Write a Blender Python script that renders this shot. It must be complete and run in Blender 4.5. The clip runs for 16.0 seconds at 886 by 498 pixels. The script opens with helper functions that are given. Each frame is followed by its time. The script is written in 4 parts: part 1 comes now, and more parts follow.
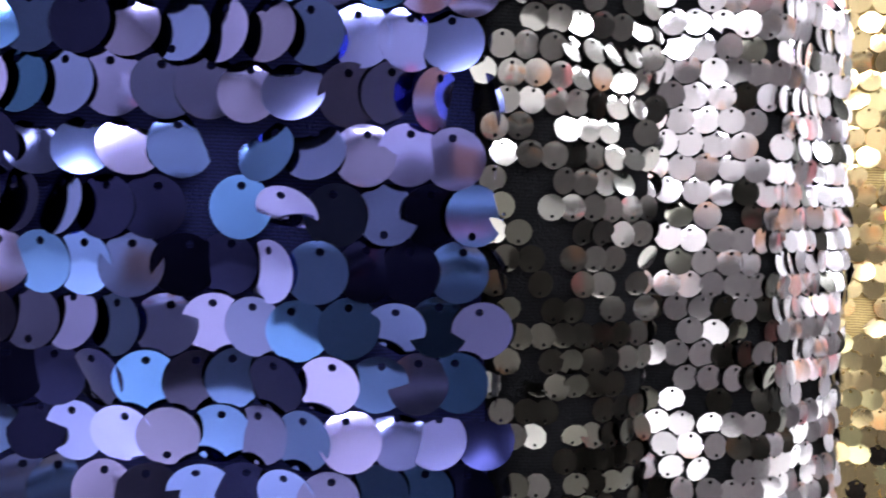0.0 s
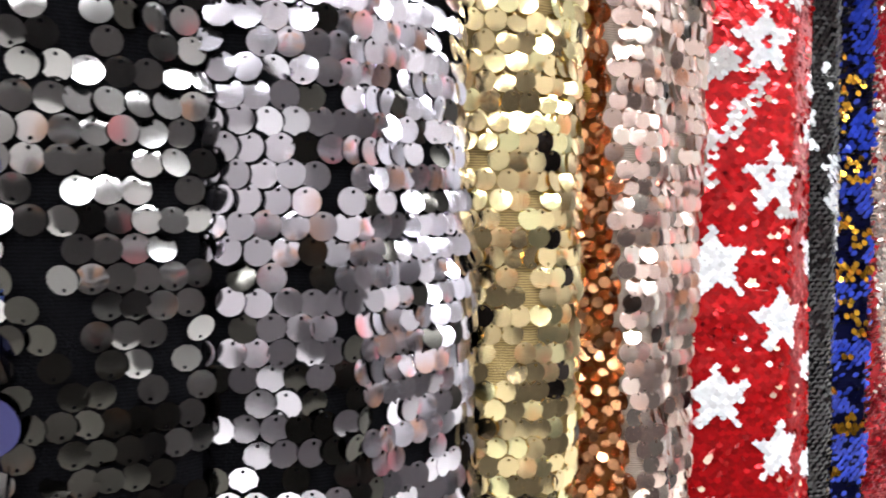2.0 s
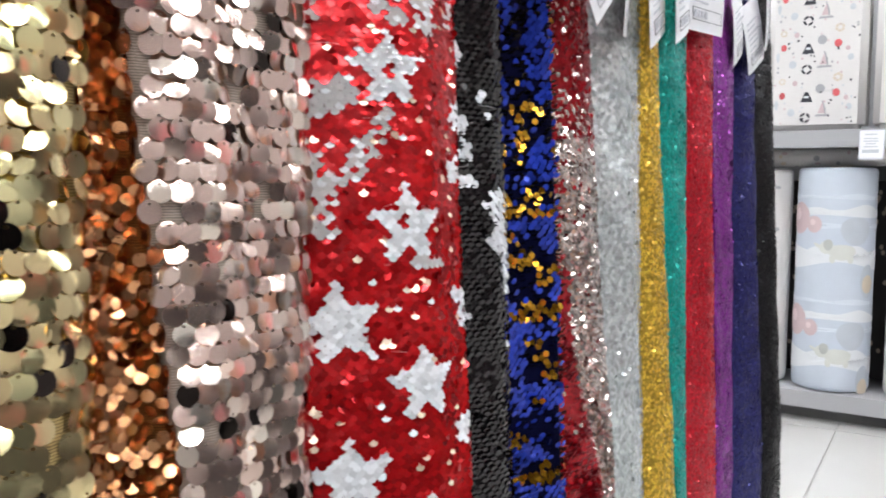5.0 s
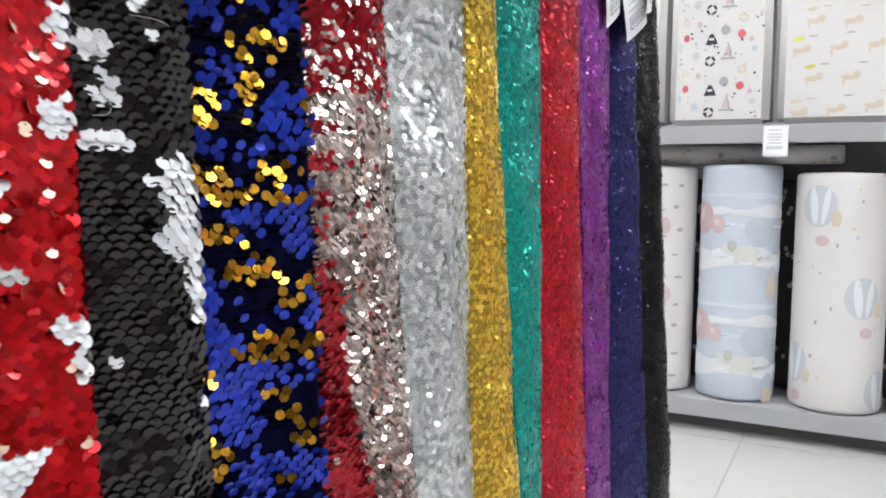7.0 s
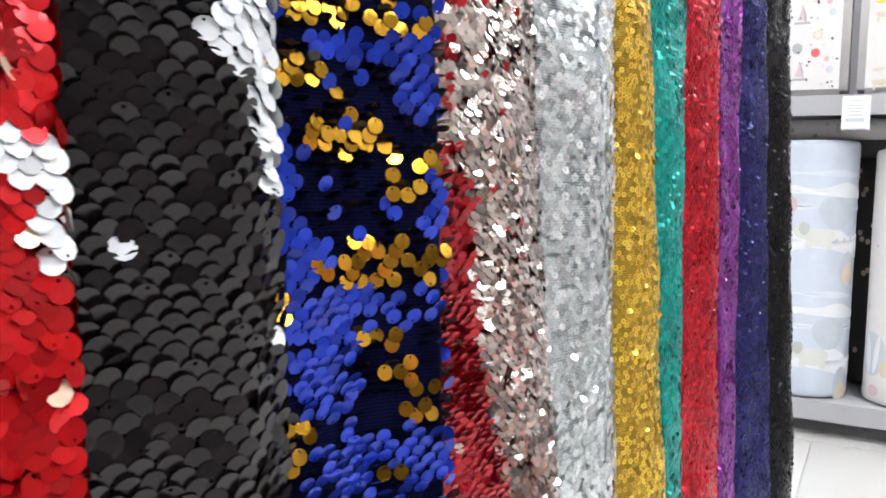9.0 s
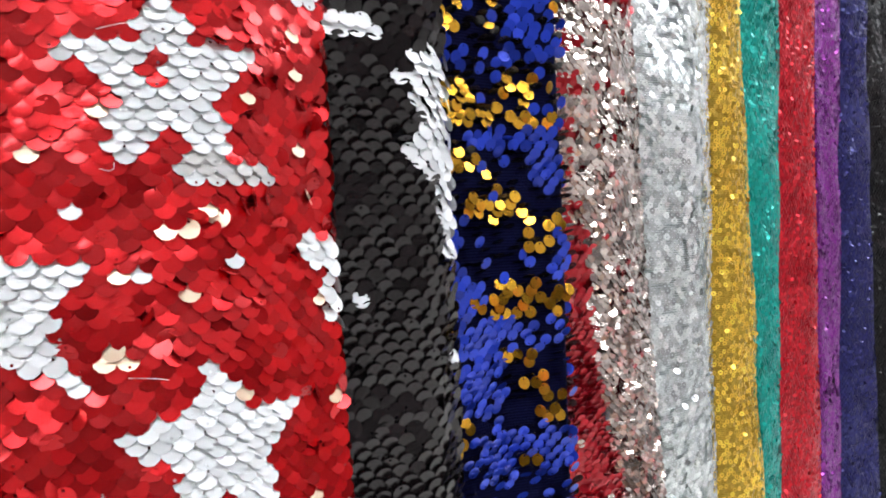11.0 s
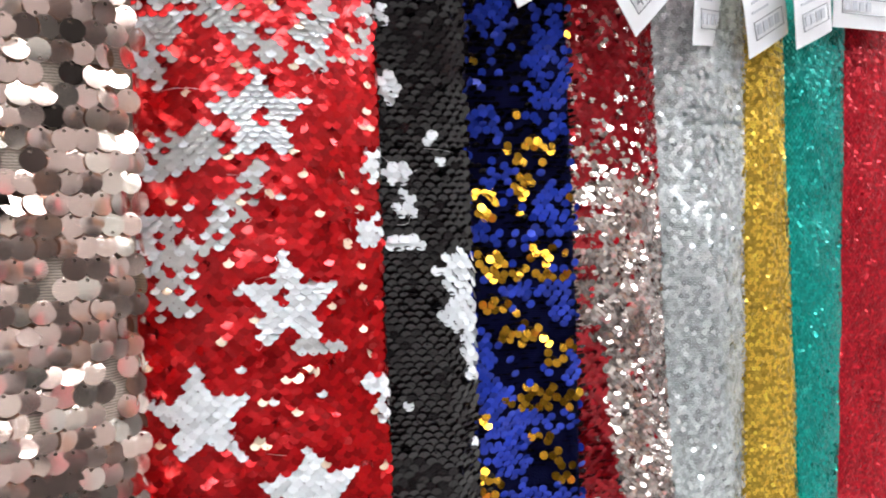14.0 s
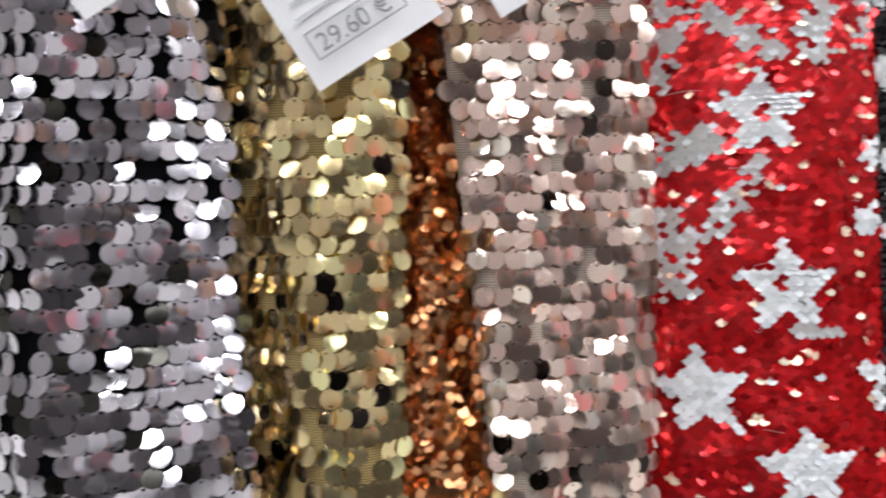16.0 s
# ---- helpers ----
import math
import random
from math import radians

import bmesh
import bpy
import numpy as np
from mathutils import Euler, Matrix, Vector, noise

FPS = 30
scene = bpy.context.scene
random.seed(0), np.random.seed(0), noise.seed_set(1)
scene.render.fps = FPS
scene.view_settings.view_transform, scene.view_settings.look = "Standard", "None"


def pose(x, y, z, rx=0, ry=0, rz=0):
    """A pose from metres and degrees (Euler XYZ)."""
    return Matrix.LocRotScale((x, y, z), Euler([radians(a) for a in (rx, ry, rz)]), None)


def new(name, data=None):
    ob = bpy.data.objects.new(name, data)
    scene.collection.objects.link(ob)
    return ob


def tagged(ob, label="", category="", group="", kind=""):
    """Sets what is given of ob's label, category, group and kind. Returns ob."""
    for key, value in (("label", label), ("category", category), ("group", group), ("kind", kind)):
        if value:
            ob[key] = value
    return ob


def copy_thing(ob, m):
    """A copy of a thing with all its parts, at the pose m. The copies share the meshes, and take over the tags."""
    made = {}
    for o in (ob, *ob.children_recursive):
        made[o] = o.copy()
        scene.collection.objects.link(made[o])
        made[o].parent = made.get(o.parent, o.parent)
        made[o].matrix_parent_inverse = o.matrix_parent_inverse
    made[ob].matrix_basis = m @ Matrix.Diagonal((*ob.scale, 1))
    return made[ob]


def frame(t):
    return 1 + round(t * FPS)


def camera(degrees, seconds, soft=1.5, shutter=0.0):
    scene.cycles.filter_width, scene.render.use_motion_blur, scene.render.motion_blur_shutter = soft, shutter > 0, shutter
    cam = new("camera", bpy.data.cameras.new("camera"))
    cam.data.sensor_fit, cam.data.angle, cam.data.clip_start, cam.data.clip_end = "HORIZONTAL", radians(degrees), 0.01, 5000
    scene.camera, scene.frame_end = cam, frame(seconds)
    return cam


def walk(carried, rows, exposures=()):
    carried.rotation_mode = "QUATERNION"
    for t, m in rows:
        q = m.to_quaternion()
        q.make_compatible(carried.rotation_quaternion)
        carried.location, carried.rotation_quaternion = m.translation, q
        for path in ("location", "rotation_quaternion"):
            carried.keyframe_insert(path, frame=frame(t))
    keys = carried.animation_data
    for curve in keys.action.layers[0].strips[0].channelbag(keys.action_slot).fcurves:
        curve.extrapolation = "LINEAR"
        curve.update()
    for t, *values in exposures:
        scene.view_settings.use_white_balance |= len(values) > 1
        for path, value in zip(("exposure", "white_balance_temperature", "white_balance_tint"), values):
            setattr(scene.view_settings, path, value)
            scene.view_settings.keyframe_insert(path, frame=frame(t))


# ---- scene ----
cam = camera(57.7, 16.0, soft=1.8, shutter=0.3)
METRES, EYE, TILT, LEAN, TURN = 1.1, 0.66, -6.0, -2.4, 0.0
ROWS = [
    (0.0, 0.0, 0.0, 0.0, 0.0, 0.0, -0.0),
    (0.5, 0.0276, 0.0061, 0.005, -2.04, 0.4, 0.51),
    (1.0, 0.0477, 0.0078, 0.0087, -3.77, 0.46, 0.93),
    (1.5, 0.0712, 0.0125, 0.0137, -6.26, 0.48, 1.42),
    (2.0, 0.0997, 0.0183, 0.0165, -9.57, 0.44, 1.85),
    (2.5, 0.1167, 0.0195, 0.0179, -11.86, 0.56, 2.25),
    (3.0, 0.1285, 0.0226, 0.0196, -13.55, 0.59, 2.35),
    (3.5, 0.1479, 0.0301, 0.0202, -15.5, 0.64, 2.66),
    (4.0, 0.1737, 0.0425, 0.0214, -16.89, 0.55, 2.97),
    (4.5, 0.2061, 0.0545, 0.0262, -17.87, 0.57, 3.51),
    (5.0, 0.2402, 0.0532, 0.04, -20.43, 0.16, 3.96),
    (7.5, 0.4219, 0.2302, 0.0289, -25.9, -0.05, 3.97),
    (8.0, 0.429, 0.2722, 0.0189, -24.75, 0.14, 3.58),
    (8.5, 0.4282, 0.3046, 0.0015, -24.32, 0.18, 3.14),
    (9.0, 0.4094, 0.3292, -0.0018, -24.14, -0.23, 3.45),
    (9.5, 0.3974, 0.3176, 0.0073, -23.46, -0.66, 3.34),
    (10.0, 0.3908, 0.2901, 0.0099, -20.56, -0.13, 3.78),
    (12.5, 0.3589, 0.2289, 0.0212, -12.1, 1.61, 3.18),
    (13.0, 0.3814, 0.1934, 0.0329, -9.67, 1.43, 2.57),
    (13.5, 0.4103, 0.1446, 0.0527, -6.64, 1.51, 2.16),
    (14.0, 0.4311, 0.1041, 0.0633, -0.59, 1.9, 2.12),
    (14.5, 0.4381, 0.086, 0.0643, 5.12, 2.21, 2.43),
    (15.0, 0.4309, 0.0755, 0.0646, 11.07, 2.15, 2.59),
    (15.5, 0.4081, 0.0666, 0.0642, 17.12, 2.1, 2.23),
    (16.0, 0.3746, 0.0567, 0.0645, 24.01, 1.73, 1.37),
]
walk(cam, [(t, pose(0, 0, EYE, TILT, LEAN, TURN) @ pose(METRES * x, METRES * y, METRES * z, 90 + pitch, roll, yaw)) for t, x, y, z, yaw, pitch, roll in ROWS],
     exposures=[(0.0, 1.55), (0.5, 1.45), (1.0, 1.35), (1.5, 1.15), (2.0, 0.9), (2.5, 0.65), (3.5, 0.38), (5.0, 0.18), (7.5, 0.1), (8.5, 0.32), (10.0, 0.48), (12.5, 0.25), (14.5, 0.38), (16.0, 0.12)])

# ---- world and light ----
world = bpy.data.worlds.new("world")
scene.world = world
world.use_nodes = True
world.node_tree.nodes["Background"].inputs[0].default_value = (0.9, 0.95, 1.0, 1)
world.node_tree.nodes["Background"].inputs[1].default_value = 0.25
PANEL_STRENGTH = 20.0
FLOOR = 0.04


# ---- materials ----
def mat(name, color, rough=0.5, metal=0.0, spec=0.5, bump=0.0, bump_scale=300.0, vary=0.0, vary_scale=40.0, random_by="", emit=0.0, coat=0.0, drift=None):
    m = bpy.data.materials.new(name)
    m.use_nodes = True
    nt = m.node_tree
    b = nt.nodes["Principled BSDF"]
    b.inputs["Base Color"].default_value = (*color, 1)
    b.inputs["Roughness"].default_value = rough
    b.inputs["Metallic"].default_value = metal
    b.inputs["Specular IOR Level"].default_value = spec
    b.inputs["Coat Weight"].default_value = coat
    b.inputs["Coat Roughness"].default_value = 0.07
    tc = nt.nodes.new("ShaderNodeTexCoord")
    if emit:
        b.inputs["Emission Color"].default_value = (*color, 1)
        b.inputs["Emission Strength"].default_value = emit
    if bump:
        n = nt.nodes.new("ShaderNodeTexNoise")
        n.inputs["Scale"].default_value = bump_scale
        n.inputs["Detail"].default_value = 3
        bp = nt.nodes.new("ShaderNodeBump")
        bp.inputs["Strength"].default_value = bump
        bp.inputs["Distance"].default_value = 0.002
        nt.links.new(tc.outputs["Object"], n.inputs["Vector"])
        nt.links.new(n.outputs["Fac"], bp.inputs["Height"])
        nt.links.new(bp.outputs["Normal"], b.inputs["Normal"])
    if vary:
        if random_by == "object":
            src = nt.nodes.new("ShaderNodeObjectInfo").outputs["Random"]
        elif random_by == "island":
            src = nt.nodes.new("ShaderNodeNewGeometry").outputs["Random Per Island"]
        else:
            n2 = nt.nodes.new("ShaderNodeTexNoise")
            n2.inputs["Scale"].default_value = vary_scale
            n2.inputs["Detail"].default_value = 5
            nt.links.new(tc.outputs["Object"], n2.inputs["Vector"])
            src = n2.outputs["Fac"]
        mr = nt.nodes.new("ShaderNodeMapRange")
        mr.inputs["To Min"].default_value = 1 - vary
        mr.inputs["To Max"].default_value = 1 + vary
        hsv = nt.nodes.new("ShaderNodeHueSaturation")
        hsv.inputs["Color"].default_value = (*color, 1)
        nt.links.new(src, mr.inputs["Value"])
        nt.links.new(mr.outputs["Result"], hsv.inputs["Value"])
        nt.links.new(hsv.outputs["Color"], b.inputs["Base Color"])
        if drift:
            # pieces differ in hue and saturation as well
            wn = nt.nodes.new("ShaderNodeTexWhiteNoise")
            wn.noise_dimensions = "1D"
            nt.links.new(src, wn.inputs["W"])
            for socket, (lo, hi) in zip(("Hue", "Saturation"), drift):
                m2 = nt.nodes.new("ShaderNodeMapRange")
                m2.inputs["To Min"].default_value, m2.inputs["To Max"].default_value = lo, hi
                nt.links.new(wn.outputs["Value"], m2.inputs["Value"])
                nt.links.new(m2.outputs["Result"], hsv.inputs[socket])
    return m


def sequin_mat(name, color, rough=0.16, metal=1.0, vary=0.12, spec=0.5, coat=0.0, drift=None):
    """One look in two materials: for single sequins and for the joined rest."""
    return (mat(name, color, rough, metal, spec, 0.0, 260.0, vary, random_by="object", coat=coat, drift=drift),
            mat(name + "_joined", color, rough, metal, spec, 0.0, 260.0, vary, random_by="island", coat=coat, drift=drift))


M_NAVY = sequin_mat("navy_paillette", (0.082, 0.118, 0.37), 0.10, vary=0.8, drift=((0.480, 0.53), (1.1, 0.72)))
# dark copies of navy and steel: a dark reflection put into the colour
M_DARKNAVY = sequin_mat("navy_paillette_dark_reflection", (0.010, 0.011, 0.045), 0.12, vary=0.5)
M_DARKSTEEL = sequin_mat("steel_paillette_dark_reflection", (0.055, 0.052, 0.046), 0.14, vary=0.6)
M_STEEL = sequin_mat("steel_paillette", (0.30, 0.29, 0.285), 0.12, vary=0.9)
M_SILVER = sequin_mat("silver_paillette", (0.70, 0.665, 0.725), 0.14, vary=0.42)
M_GOLD = sequin_mat("gold_paillette", (0.95, 0.755, 0.41), 0.15, vary=0.25)
M_COPPER = sequin_mat("copper_sequin", (0.66, 0.32, 0.155), 0.22, vary=0.45)
M_ROSE = sequin_mat("rose_gold_paillette", (0.97, 0.735, 0.64), 0.16, vary=0.25)
# gold and rose pieces that mirror something dark, painted in as a dark colour
M_DARKMIRROR = sequin_mat("paillette_dark_reflection", (0.05, 0.04, 0.035), 0.15)
M_RED = sequin_mat("red_sequin", (0.55, 0.009, 0.013), 0.2, 0.65, 0.35, coat=0.15)
M_CREAM = sequin_mat("cream_backed_sequin", (0.88, 0.67, 0.50), 0.22, 0.45, 0.2)
M_WHITE = sequin_mat("white_sequin", (0.68, 0.70, 0.72), 0.30, 0.0, 0.22)
M_GREY = sequin_mat("grey_sequin", (0.44, 0.43, 0.42), 0.4, 0.0, 0.08)
M_BLACK = sequin_mat("black_sequin", (0.011, 0.0080, 0.0090), 0.25, 0.0, 0.5, spec=0.55)
M_BLUE = sequin_mat("blue_sequin", (0.022, 0.055, 0.52), 0.25, 0.3, 0.35)
M_AMBER = sequin_mat("amber_gold_sequin", (0.66, 0.35, 0.038), 0.18, 1.0, 0.45)
M_CHROME = sequin_mat("pale_silver_sequin", (0.72, 0.62, 0.57), 0.18, 0.95, 0.45)
M_DARKRED = sequin_mat("deep_red_sequin", (0.44, 0.008, 0.018), 0.25, 0.6, 0.25, coat=0.4)
M_TSILVER = sequin_mat("tiny_silver_sequin", (0.82, 0.87, 0.87), 0.24, 0.6, 0.4)
M_TGOLD = sequin_mat("tiny_gold_sequin", (0.90, 0.58, 0.08), 0.28, 0.55, 0.5)
M_TTEAL = sequin_mat("tiny_teal_sequin", (0.010, 0.38, 0.32), 0.3, 0.45, 0.3)
M_TRED = sequin_mat("tiny_red_sequin", (0.60, 0.018, 0.035), 0.3, 0.45, 0.3)
M_TPURPLE = sequin_mat("tiny_purple_sequin", (0.28, 0.04, 0.33), 0.3, 0.5, 0.3)
M_TNAVY = sequin_mat("tiny_navy_sequin", (0.035, 0.036, 0.16), 0.3, 0.5, 0.3)
M_TBLACK = sequin_mat("tiny_black_sequin", (0.02, 0.02, 0.022), 0.3, 0.5, 0.3)


def net(name, color):
    """Knitted net: fine zigzag courses over a soft uneven ground."""
    m = mat(name, color, 0.9, 0, 0.03, 0.4, 900.0, 0.3, 60.0)
    nt = m.node_tree
    wave = nt.nodes.new("ShaderNodeTexWave")
    wave.wave_type, wave.bands_direction, wave.wave_profile = "BANDS", "Z", "TRI"
    wave.inputs["Scale"].default_value = 260.0
    wave.inputs["Distortion"].default_value = 3.0
    wave.inputs["Detail Scale"].default_value = 2.5
    mr = nt.nodes.new("ShaderNodeMapRange")
    mr.inputs["To Min"].default_value, mr.inputs["To Max"].default_value = 0.45, 1.25
    tc = nt.nodes.new("ShaderNodeTexCoord")
    mix = nt.nodes.new("ShaderNodeHueSaturation")
    b = nt.nodes["Principled BSDF"]
    src = b.inputs["Base Color"].links[0].from_socket
    nt.links.new(tc.outputs["Object"], wave.inputs["Vector"])
    nt.links.new(wave.outputs["Fac"], mr.inputs["Value"])
    nt.links.new(mr.outputs["Result"], mix.inputs["Value"])
    nt.links.new(src, mix.inputs["Color"])
    nt.links.new(mix.outputs["Color"], b.inputs["Base Color"])
    return m


N_NAVY = net("navy_net", (0.005, 0.006, 0.030))
N_BLACK = net("black_net", (0.004, 0.004, 0.005))
N_GOLD = net("gold_net", (0.42, 0.305, 0.135))
N_COPPER = net("brown_net", (0.17, 0.062, 0.018))
N_ROSE = net("rose_net", (0.45, 0.37, 0.31))
N_RED = net("red_net", (0.12, 0.004, 0.008))
N_GREY = net("grey_net", (0.40, 0.43, 0.43))
N_TGOLD = net("ochre_net", (0.56, 0.36, 0.055))
N_TEAL = net("teal_net", (0.008, 0.30, 0.25))
N_TRED = net("crimson_net", (0.50, 0.014, 0.03))
N_PURPLE = net("purple_net", (0.22, 0.035, 0.26))
N_DNAVY = net("deep_navy_net", (0.028, 0.028, 0.12))
N_DBLACK = net("soft_black_net", (0.014, 0.014, 0.016))

M_CARD = mat("tag_card", (0.82, 0.82, 0.84), 0.6, vary=0.03, vary_scale=60)
M_INK = mat("tag_ink", (0.26, 0.26, 0.28), 0.7)
M_FAINT = mat("faint_print", (0.55, 0.56, 0.60), 0.7)
M_CORD = mat("tag_cord", (0.6, 0.6, 0.6), 0.7)
M_CHROMETUBE = mat("chrome_tube", (0.7, 0.7, 0.72), 0.15, 1.0)
M_PAINTED = mat("painted_metal_shelf", (0.37, 0.37, 0.38), 0.4, 0.0, 0.5, 0.05, 80, 0.04, 6)
# grey for the bin rim; on shelves it paints the shadow below the boards
M_KICK = mat("shadow_grey_plate", (0.16, 0.16, 0.16), 0.6, vary=0.1)
M_WALL = mat("wall_paint", (0.30, 0.285, 0.28), 0.85, 0, 0.2, 0.1, 60, 0.06, 3)
M_CEIL = mat("ceiling_board", (0.55, 0.55, 0.56), 0.9, 0, 0.2, 0.2, 120, 0.03, 8)
M_PANEL = mat("light_panel_diffuser", (0.94, 0.965, 1.0), 0.5, emit=PANEL_STRENGTH)
M_TILE = mat("floor_tile", (0.47, 0.46, 0.44), 0.22, 0, 0.5, 0.03, 20, 0.05, 5)
M_GROUT = mat("grout", (0.33, 0.32, 0.30), 0.9, vary=0.15)
M_DARKSTOCK = mat("dark_stock", (0.05, 0.045, 0.045), 0.7, vary=0.5, vary_scale=4)
M_WARMSTOCK = mat("warm_stock", (0.34, 0.17, 0.09), 0.7, vary=0.4, vary_scale=5)
M_PALESTOCK = mat("pale_stock", (0.62, 0.58, 0.58), 0.7, vary=0.2, vary_scale=5)
M_PINKSTOCK = mat("pink_stock", (0.62, 0.20, 0.22), 0.7, vary=0.3, vary_scale=5)
M_MUSLIN = mat("white_muslin", (0.67, 0.65, 0.635), 0.8, 0, 0.2, 0.4, 90, 0.05, 12)
M_SKYBLUE = mat("pale_blue_print", (0.53, 0.58, 0.65), 0.7, 0, 0.2, 0.2, 60, 0.1, 14)
M_CLOUD = mat("cloud_white_print", (0.70, 0.72, 0.74), 0.75, 0, 0.2, 0.2, 60, 0.05, 20)
M_PINK = mat("dusty_pink_print", (0.57, 0.44, 0.455), 0.75, vary=0.1)
M_EGREY = mat("soft_grey_print", (0.52, 0.55, 0.58), 0.75, vary=0.1)
M_HAZE = mat("haze_print", (0.62, 0.67, 0.73), 0.75, 0, 0.2, 0.2, 60, 0.06, 20)
M_MISTY = mat("misty_blue_print", (0.47, 0.51, 0.56), 0.75, vary=0.08, vary_scale=30)
M_BLUSH = mat("blush_print", (0.70, 0.57, 0.57), 0.75, vary=0.06)
M_ELEPHANT = mat("pale_olive_print", (0.60, 0.61, 0.57), 0.75, vary=0.06)
M_EAR = mat("olive_grey_print", (0.42, 0.43, 0.41), 0.75, vary=0.1)
M_SAND = mat("sand_print", (0.62, 0.53, 0.42), 0.75, vary=0.1)
M_DOTRED = mat("red_dot_print", (0.62, 0.12, 0.13), 0.75, vary=0.1)
M_DOTGREY = mat("grey_dot_print", (0.38, 0.38, 0.40), 0.75, vary=0.1)
M_DOTYEL = mat("yellow_print", (0.70, 0.62, 0.10), 0.75, vary=0.1)
M_DOTBLK = mat("black_print", (0.04, 0.04, 0.05), 0.75)
M_PLASTIC = mat("clear_plastic_tag", (0.80, 0.80, 0.86), 0.2, 0, 0.6)


# ---- mesh helpers ----
def part(name, bm, material, parent=None, label="", smooth=False):
    me = bpy.data.meshes.new(name)
    bm.to_mesh(me)
    bm.free()
    if smooth == "edges":
        area = [p.area for p in me.polygons]
        me.polygons.foreach_set("use_smooth", [a < 0.2 * max(area) for a in area])
    elif smooth:
        me.polygons.foreach_set("use_smooth", [True] * len(me.polygons))
    for m in (material if isinstance(material, (list, tuple)) else (material,)):
        me.materials.append(m)
    ob = new(name, me)
    ob.parent = parent
    if label:
        ob["label"] = label
    return ob


def box(bm, x0, x1, y0, y1, z0, z1, bevel=0.0):
    g = bmesh.ops.create_cube(bm, size=1.0, matrix=Matrix.LocRotScale(((x0 + x1) / 2, (y0 + y1) / 2, (z0 + z1) / 2), None, (x1 - x0, y1 - y0, z1 - z0)))
    if bevel:
        es = list({e for v in g["verts"] for e in v.link_edges})
        bmesh.ops.bevel(bm, geom=es, offset=bevel, segments=2, affect="EDGES")
    return bm


def boxed(*a, bevel=0.0):
    return box(bmesh.new(), *a, bevel=bevel)


def bulk_mesh(name, verts, sizes, loops, mats, index, smooth=True):
    me = bpy.data.meshes.new(name)
    me.vertices.add(len(verts))
    me.vertices.foreach_set("co", np.asarray(verts, np.float32).ravel())
    me.loops.add(len(loops))
    me.loops.foreach_set("vertex_index", np.asarray(loops, np.int32))
    me.polygons.add(len(sizes))
    starts = np.concatenate(([0], np.cumsum(sizes)[:-1])).astype(np.int32)
    me.polygons.foreach_set("loop_start", starts)
    for m in mats:
        me.materials.append(m)
    me.polygons.foreach_set("material_index", np.asarray(index, np.int32))
    me.polygons.foreach_set("use_smooth", np.full(len(sizes), smooth))
    me.update(calc_edges=True)
    return me


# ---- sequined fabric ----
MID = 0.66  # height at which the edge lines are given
def disc(n, hole=True, curve=0.05, seed=0):
    """Vertices and faces of one sequin of diameter 1, hung by a hole near its top (or pierced in the middle), cupped a little."""
    a = np.linspace(0, 2 * np.pi, n, endpoint=False) + 0.1
    rim = np.stack([0.5 * np.cos(a), 0.5 * np.sin(a)], 1)
    if not hole:
        xy = rim
        faces = [list(range(n))]
    elif hole == "middle":
        xy = np.concatenate([rim, rim * 0.3])
        faces = [[i, (i + 1) % n, n + (i + 1) % n, n + i] for i in range(n)]
    elif hole == "top":
        xy = np.concatenate([rim, np.stack([0.075 * np.cos(a), 0.32 + 0.075 * np.sin(a)], 1)])
        faces = [[i, (i + 1) % n, n + (i + 1) % n, n + i] for i in range(n)]
    else:
        eye = np.stack([0.065 * np.cos(a), 0.33 + 0.065 * np.sin(a)], 1)
        xy = np.concatenate([rim, 0.5 * rim + 0.5 * eye, eye])
        faces = []
        for k in (0, n):
            faces += [[k + i, k + (i + 1) % n, k + n + (i + 1) % n, k + n + i] for i in range(n)]
    z = -curve * (xy ** 2).sum(1) + curve * 0.6 * xy[:, 0] * math.sin(seed * 2.1)
    return np.concatenate([xy, z[:, None]], 1), faces


